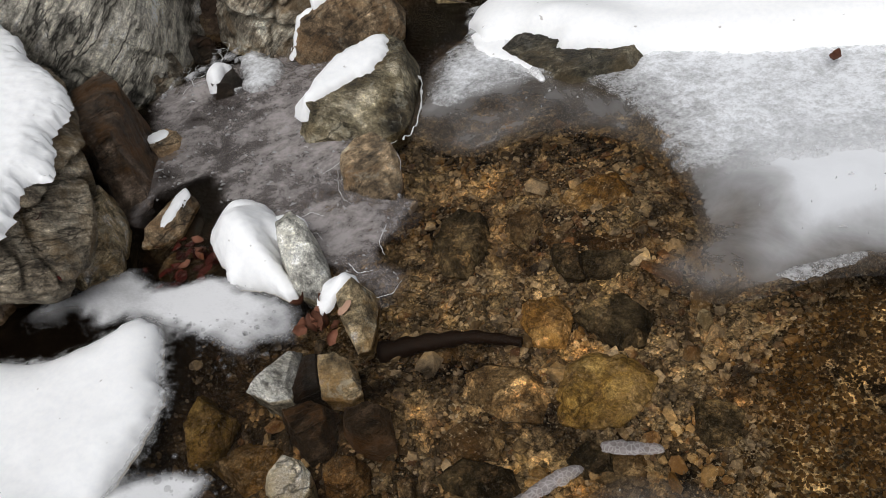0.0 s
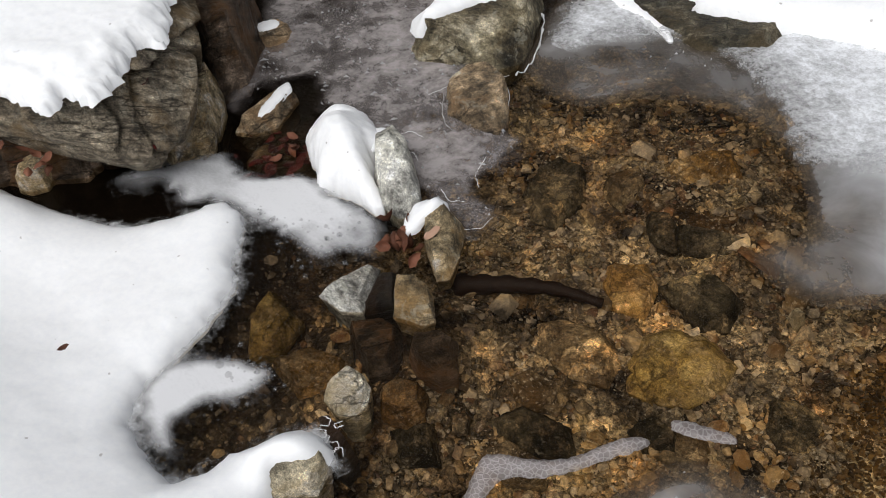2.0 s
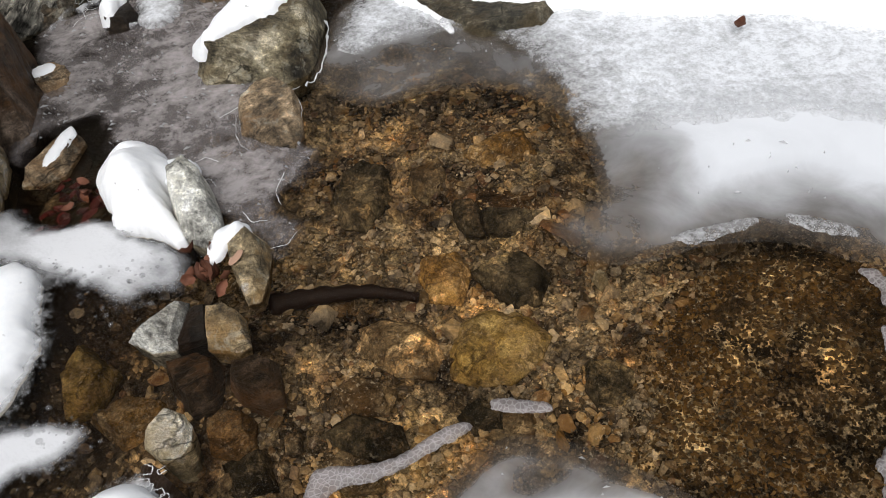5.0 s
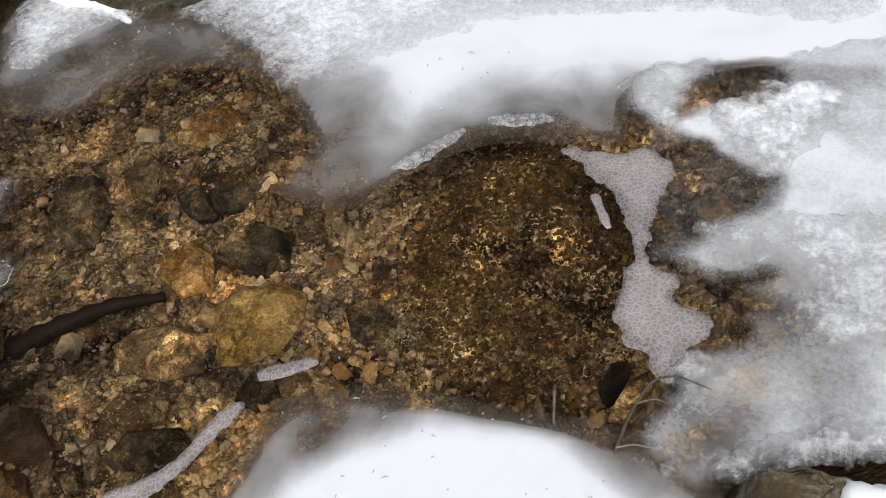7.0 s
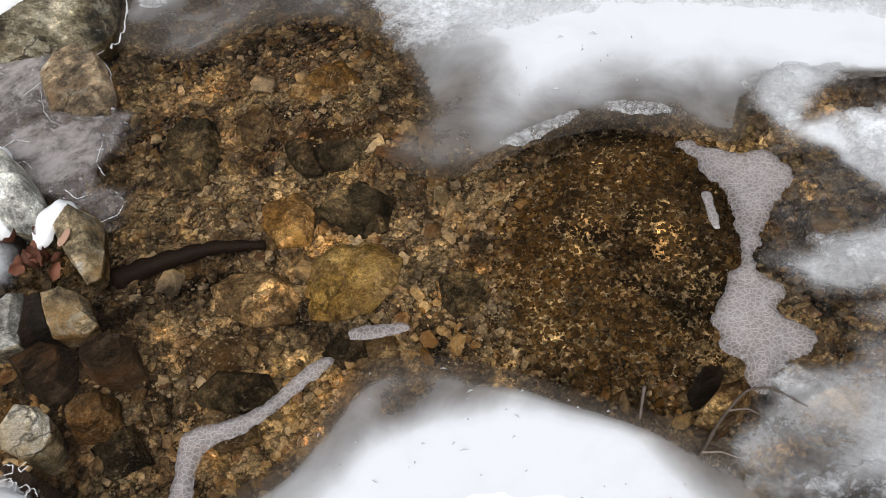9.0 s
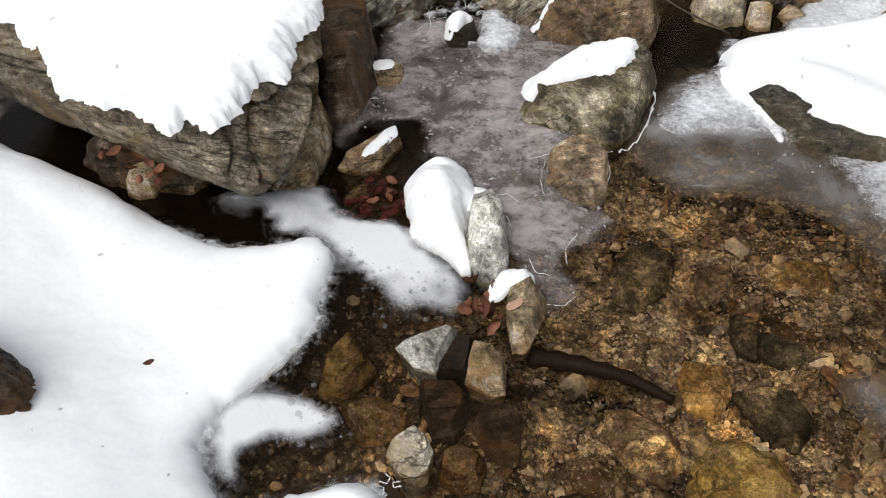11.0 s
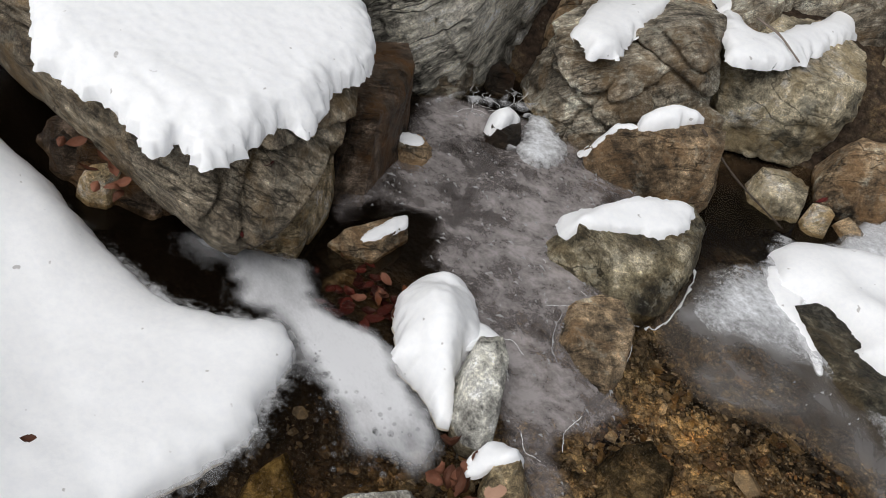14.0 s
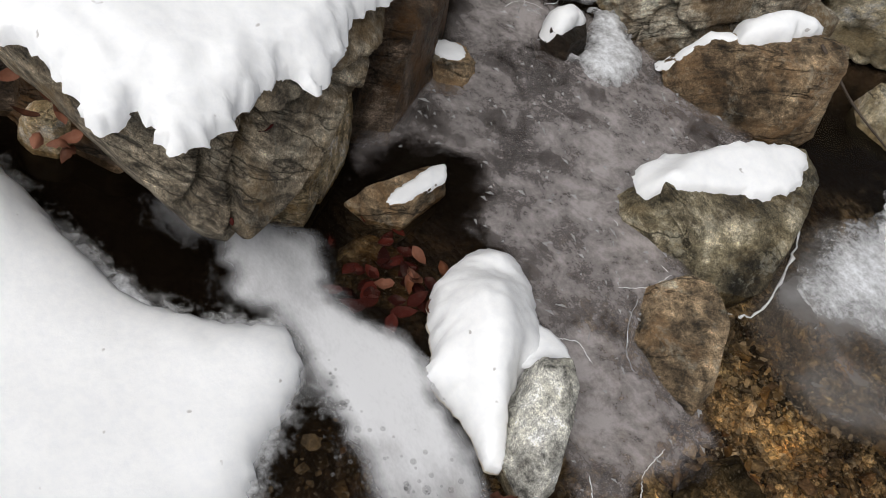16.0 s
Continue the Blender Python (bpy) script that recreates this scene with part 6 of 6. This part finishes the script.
scatter_leaves(around_spot(-0.142, 0.237, 0.026, 0.022, 0.025, 12, 1), M_LEAF, "curled russet dead leaf wedged between stones", "leaf clump", 0.05, 1, 60)
scatter_leaves(around_spot(-0.633, 0.304, 0.05, 0.045, -0.014, 34, 2, 0.01), M_LEAFDARK, "dark red sodden leaf under water", "sodden leaves", 0.04, 2, 12, 0.35)
scatter_leaves(around_spot(-0.592, 0.327, 0.04, 0.035, -0.002, 9, 3, 0.006), M_LEAF, "pale russet dead leaf at the foam edge", "sodden leaves", 0.036, 3, 30)
scatter_leaves(around_spot(-1.6, 1.66, 0.1, 0.2, 0.3, 190, 4, 0.06), M_LEAF, "dry russet leaf in the litter", "leaf litter", 0.055, 4, 45)
scatter_leaves(around_spot(-0.608, 2.364, 0.2, 0.15, 0.1, 25, 5, 0.1), M_LEAF, "dry russet leaf in the litter", "leaf litter", 0.06, 5, 40)
scatter_leaves(around_spot(-0.634, 1.836, 0.08, 0.12, 0.02, 10, 6, 0.03), M_LEAFDARK, "wet brown leaf among stones", "wet leaves", 0.04, 6, 30)
scatter_leaves(around_spot(-1.08, -0.12, 0.09, 0.03, 0.1, 20, 7, 0.03), M_LEAF, "dark leaf lodged under the boulder", "lodged leaves", 0.04, 7, 30)
scatter_leaves([(0.580, 1.403, 0.045)], M_LEAF, "curled russet leaf lying on the ice", "", 0.05, 9, 8, 0.5)
scatter_leaves([(-0.385, -0.386, 0.118)], M_LEAF, "small brown leaf on the snow bank", "", 0.03, 10, 5, 0.4)
scatter_leaves([(0.733, -0.222, 0.1)], M_LEAFDARK, "tiny dark curled leaf on the snow", "", 0.025, 11, 5)
disc = mesh_of("leaf", [(0, 0, 0.003)] + [(0.02 * np.cos(a) * (1 + 0.06 * np.cos(3 * a)), 0.019 * np.sin(a), 0) for a in np.linspace(0, 2 * np.pi, 24, endpoint=False)], [(0, i, i % 24 + 1) for i in range(1, 25)])
dl = thing("leaf", disc, M_LEAFTAN, "round pinkish tan leaf pressed on a stone", "leaf")
on = SHAPES["disc"].ray_cast(Vector((-0.085, 0.278, 1.0)), Vector((0, 0, -1)))
dl.matrix_world = Matrix.Translation(on[0] + on[1] * 0.004) @ on[1].to_track_quat("Z", "Y").to_matrix().to_4x4()


edge_spots = []
for x, y in ((-0.735, -0.135), (-0.75, -0.11), (-0.72, -0.1), (-0.7, -0.02), (-0.69, 0.04), (-0.74, 0.1), (-0.87, -0.16), (-0.97, -0.2)):
    on = SHAPES["slab"].ray_cast(Vector((x, y, 1.0)), Vector((0, 0, -1)))
    if on[0] is not None:
        edge_spots.append((x, y, on[0].z + 0.006))
scatter_leaves(edge_spots, M_LEAFDARK, "dark red leaf scrap at the edge of the snow", "leaf scraps", 0.022, 14, 30)


def tube(name, pts, r0, r1, material, label, category, sides=6):
    P = np.array(pts, float)
    n = len(P)
    t = np.linspace(0, n - 1, 6 * n)
    C = np.stack([np.interp(t, np.arange(n), P[:, k]) for k in range(3)], 1)
    for _ in range(4):
        C[1:-1] = (C[:-2] + 2 * C[1:-1] + C[2:]) / 4
    vs, fs = [], []
    for i, c in enumerate(C):
        d = C[min(i + 1, len(C) - 1)] - C[max(i - 1, 0)]
        d /= np.linalg.norm(d)
        a = np.cross(d, (0.3, 0.2, 0.9))
        a /= np.linalg.norm(a)
        b = np.cross(d, a)
        r = r0 + (r1 - r0) * i / (len(C) - 1)
        r *= 1 + 0.15 * np.sin(i * 1.7)
        for k in range(sides):
            w = 2 * np.pi * k / sides
            vs.append(c + r * (np.cos(w) * a + np.sin(w) * b) - P[0])
    for i in range(len(C) - 1):
        for k in range(sides):
            k2 = (k + 1) % sides
            fs.append((i * sides + k, i * sides + k2, (i + 1) * sides + k2, (i + 1) * sides + k))
    fs.append(tuple(range(sides - 1, -1, -1)))
    fs.append(tuple(len(vs) - sides + k for k in range(sides)))
    return thing(name, mesh_of(name, vs, fs), material, label, category, at=tuple(P[0]))


tube("twig", [(-0.737, 1.269, 0.22), (-0.648, 1.376, 0.11), (-0.529, 1.510, 0.01)], 0.0035, 0.002, M_TWIG, "thin dry twig leaning into the water", "twig")
tube("twig", [(-1.007, 1.647, 0.37), (-0.93, 1.671, 0.36), (-0.833, 1.671, 0.33)], 0.004, 0.0022, M_TWIG, "thin dark twig lying on snow", "twig")
tube("twig", [(-1.253, 1.439, 0.5), (-1.16, 1.38, 0.48), (-1.109, 1.37, 0.44), (-1.15, 1.42, 0.48), (-1.242, 1.538, 0.52)], 0.0025, 0.0012, M_TWIG, "bent bare twig above the snow", "twig")
tube("twig", [(-0.828, 2.148, 0.35), (-0.705, 2.113, 0.27), (-0.625, 1.987, 0.2)], 0.0035, 0.002, M_TWIG, "dry stalk leaning on a rounded rock", "twig")
tube("twig", [(1.123, 0.125, 0.02), (1.141, 0.182, 0.025), (1.174, 0.247, 0.025), (1.212, 0.261, 0.022), (1.265, 0.242, 0.018)], 0.003, 0.0015, M_TWIG, "pale reddish twig frozen in the ice", "twig")
tube("twig", [(1.152, 0.205, 0.025), (1.18, 0.213, 0.03), (1.201, 0.208, 0.025)], 0.002, 0.001, M_TWIG, "short side twig on the ice", "twig")
tube("twig", [(1.123, 0.13, 0.022), (1.15, 0.137, 0.024), (1.175, 0.134, 0.022)], 0.0018, 0.001, M_TWIG, "short dark twig on the ice", "twig")
tube("twig", [(1.026, 0.217, 0.03), (1.027, 0.169, 0.008)], 0.003, 0.002, M_TWIG, "short pale twig end at the ice edge", "twig")
tube("branch", [(-0.05, 0.285, -0.085), (0.03, 0.35, -0.085), (0.12, 0.408, -0.088), (0.22, 0.442, -0.1)], 0.024, 0.01, M_BARK, "dark sunken branch on the streambed", "branch", 8)


def pebble_mesh(seed):
    """A flat angular shard of about twenty triangles, one unit across."""
    rng = np.random.RandomState(seed)
    bm = bmesh.new()
    sc = rng.uniform(0.7, 1.1, 3) * np.array([1.1, 0.8, 0.5])
    for _ in range(13):
        v = rng.normal(size=3)
        v = v / np.abs(v).max() ** 0.6 / np.linalg.norm(v) ** 0.4 * 0.5
        bm.verts.new(Vector(v * sc))
    hull = bmesh.ops.convex_hull(bm, input=list(bm.verts))
    bmesh.ops.delete(bm, geom=list({v for v in hull["geom_interior"] if isinstance(v, bmesh.types.BMVert)}), context="VERTS")
    bm.verts.index_update()
    vs = np.array([v.co[:] for v in bm.verts])
    fs = np.array([[v.index for v in f.verts] for f in bm.faces])
    bm.free()
    return vs, fs


PEB = [pebble_mesh(k) for k in range(10)]
PEB_ME = [mesh_of("pebble", v, f, False) for v, f in PEB]
for me in PEB_ME:
    me.materials.append(M_COBBLE)


def in_pool(n, seed, lo, hi, where=None):
    rng = np.random.RandomState(seed)
    x, y = rng.uniform(lo[0], hi[0], n), rng.uniform(lo[1], hi[1], n)
    ok = sdf(x, y, POOL) > -0.05
    if where is not None:
        ok &= where(x, y)
    return x[ok], y[ok]


def gravel(name, x, y, size, spread, material, label, seed, sink=0.25):
    """Loose stones in one joined mesh lying on the bed."""
    rng = np.random.RandomState(seed)
    z = ground_height(x, y)
    VS, FS, base = [], [], 0
    for i in range(len(x)):
        v, f = PEB[rng.randint(10)]
        s = size * np.exp(rng.normal() * spread)
        a = rng.uniform(0, 6.28)
        R = np.array(Matrix.Rotation(a, 3, "Z") @ Matrix.Rotation(rng.normal() * 0.4, 3, "X") @ Matrix.Rotation(rng.normal() * 0.4, 3, "Y"))
        VS.append(v @ R.T * s + np.array([x[i], y[i], z[i] + s * 0.3 * (1 - sink)]))
        FS.append(f + base)
        base += len(v)
    me = mesh_of(name, np.concatenate(VS), np.concatenate(FS), False)
    return thing(name, me, material, label, "gravel", kind="stuff")


mound = lambda x, y: ((x - 0.93) / 0.24) ** 2 + ((y - 0.58) / 0.36) ** 2
gxp, gyp = in_pool(52000, 5, (-0.45, -0.45), (1.7, 1.2), lambda x, y: (mound(x, y) > 0.8) & ~((x > 1.2) & (y < 0.38)) & ~((x < 0.1) & (y < 0.2) & (np.sin(x * 9173.1 + y * 3571.7) < 0.7)))
gravel("gravel", gxp, gyp, 0.009, 0.55, M_PEBBLES, "mixed brown and tan gravel on the streambed", 6)
sxp, syp = in_pool(26000, 7, (0.55, 0.1), (1.3, 1.05), lambda x, y: (mound(x, y) < 1.15))
gravel("coarse_sand", sxp, syp, 0.0075, 0.35, M_SAND, "golden brown coarse sand mound under water", 8)
rng = np.random.RandomState(12)
px, py = in_pool(900, 13, (-0.3, -0.25), (0.75, 1.0))
for i in range(min(300, len(px))):
    ob = new("pebble", PEB_ME[rng.randint(10)])
    ob.parent = ground
    s = 0.021 * np.exp(rng.normal() * 0.4)
    ob.matrix_world = pose(px[i], py[i], float(ground_height(px[i:i + 1], py[i:i + 1])[0]) + 0.3 * s, rng.uniform(-20, 20), rng.uniform(-20, 20), rng.uniform(0, 360)) @ Matrix.Diagonal((s, s, s, 1))

# ---- thin threads of ice ----
def threads(paths, r, label, seed):
    """Hair-thin wandering ridges of ice, in one mesh."""
    rs = np.random.RandomState(seed)
    vs, fs = [], []
    for path in paths:
        p = np.array(path, float)
        t = np.linspace(0, len(p) - 1, 10 * len(p))
        c = np.stack([np.interp(t, np.arange(len(p)), p[:, k]) for k in range(3)], 1)
        for _ in range(5):
            c[1:-1] = (c[:-2] + 2 * c[1:-1] + c[2:]) / 4
        c[:, :2] += 0.0007 * rs.normal(size=(len(c), 2))
        for i in range(len(c)):
            d = c[min(i + 1, len(c) - 1)] - c[max(i - 1, 0)]
            side = np.array([-d[1], d[0], 0]) / max(np.hypot(d[0], d[1]), 1e-6)
            w = r * rs.uniform(0.4, 1.6) * min(1.0, 0.3 + 0.4 * min(i, len(c) - 1 - i))
            b0 = len(vs)
            vs += [c[i] + side * w * 1.4, c[i] + np.array([0, 0, w]), c[i] - side * w * 1.4]
            if i:
                fs += [(b0 - 3, b0, b0 + 1, b0 - 2), (b0 - 2, b0 + 1, b0 + 2, b0 - 1)]
    me = mesh_of("ice_threads", vs, fs)
    me.attributes.new("solid", "FLOAT", "POINT").data.foreach_set("value", np.full(len(vs), 0.7, np.float32))
    return thing("ice_threads", me, M_RIM, label, "ice", kind="stuff")


rs = np.random.RandomState(41)
lace = []
for _ in range(9):
    x, y, a = rs.uniform(0.06, 0.13), rs.uniform(-0.2, -0.13), rs.uniform(0, 6.28)
    lace.append([(x + 0.02 * u * math.cos(a + 1.2 * u), y + 0.02 * u * math.sin(a + 1.2 * u), 0.02 + 0.004 * u) for u in (-1, -0.3, 0.4, 1)])
threads(lace, 0.0005, "white lace of frost round a black stone", 7)
threads([[(-0.05, 0.42, 0.014), (-0.045, 0.38, 0.014), (-0.08, 0.35, 0.014)],
         [(-0.19, 0.56, 0.016), (-0.17, 0.5, 0.016), (-0.13, 0.47, 0.016)],
         [(-0.37, 0.46, 0.016), (-0.34, 0.475, 0.017), (-0.31, 0.46, 0.016)],
         [(-0.2, 0.42, 0.016), (-0.16, 0.4, 0.016), (-0.13, 0.42, 0.016)],
         [(-0.42, 0.5, 0.016), (-0.4, 0.53, 0.018), (-0.36, 0.53, 0.016)],
         [(-0.47, 0.66, 0.016), (-0.45, 0.72, 0.016), (-0.46, 0.78, 0.016)]], 0.0005, "thin white threads along the ice edge", 5)
rs = np.random.RandomState(31)
curls = []
for _ in range(14):
    x, y, a, s = rs.uniform(-1.28, -1.06), rs.uniform(0.84, 1.1), rs.uniform(0, 6.28), rs.uniform(0.02, 0.06)
    bend = rs.uniform(-1.6, 1.6)
    curls.append([(x + s * u * math.cos(a + bend * u), y + s * u * math.sin(a + bend * u), 0.019) for u in (-1, -0.5, 0, 0.5, 1)])
threads(curls, 0.0005, "white curling threads of splash ice in the cascade", 6)
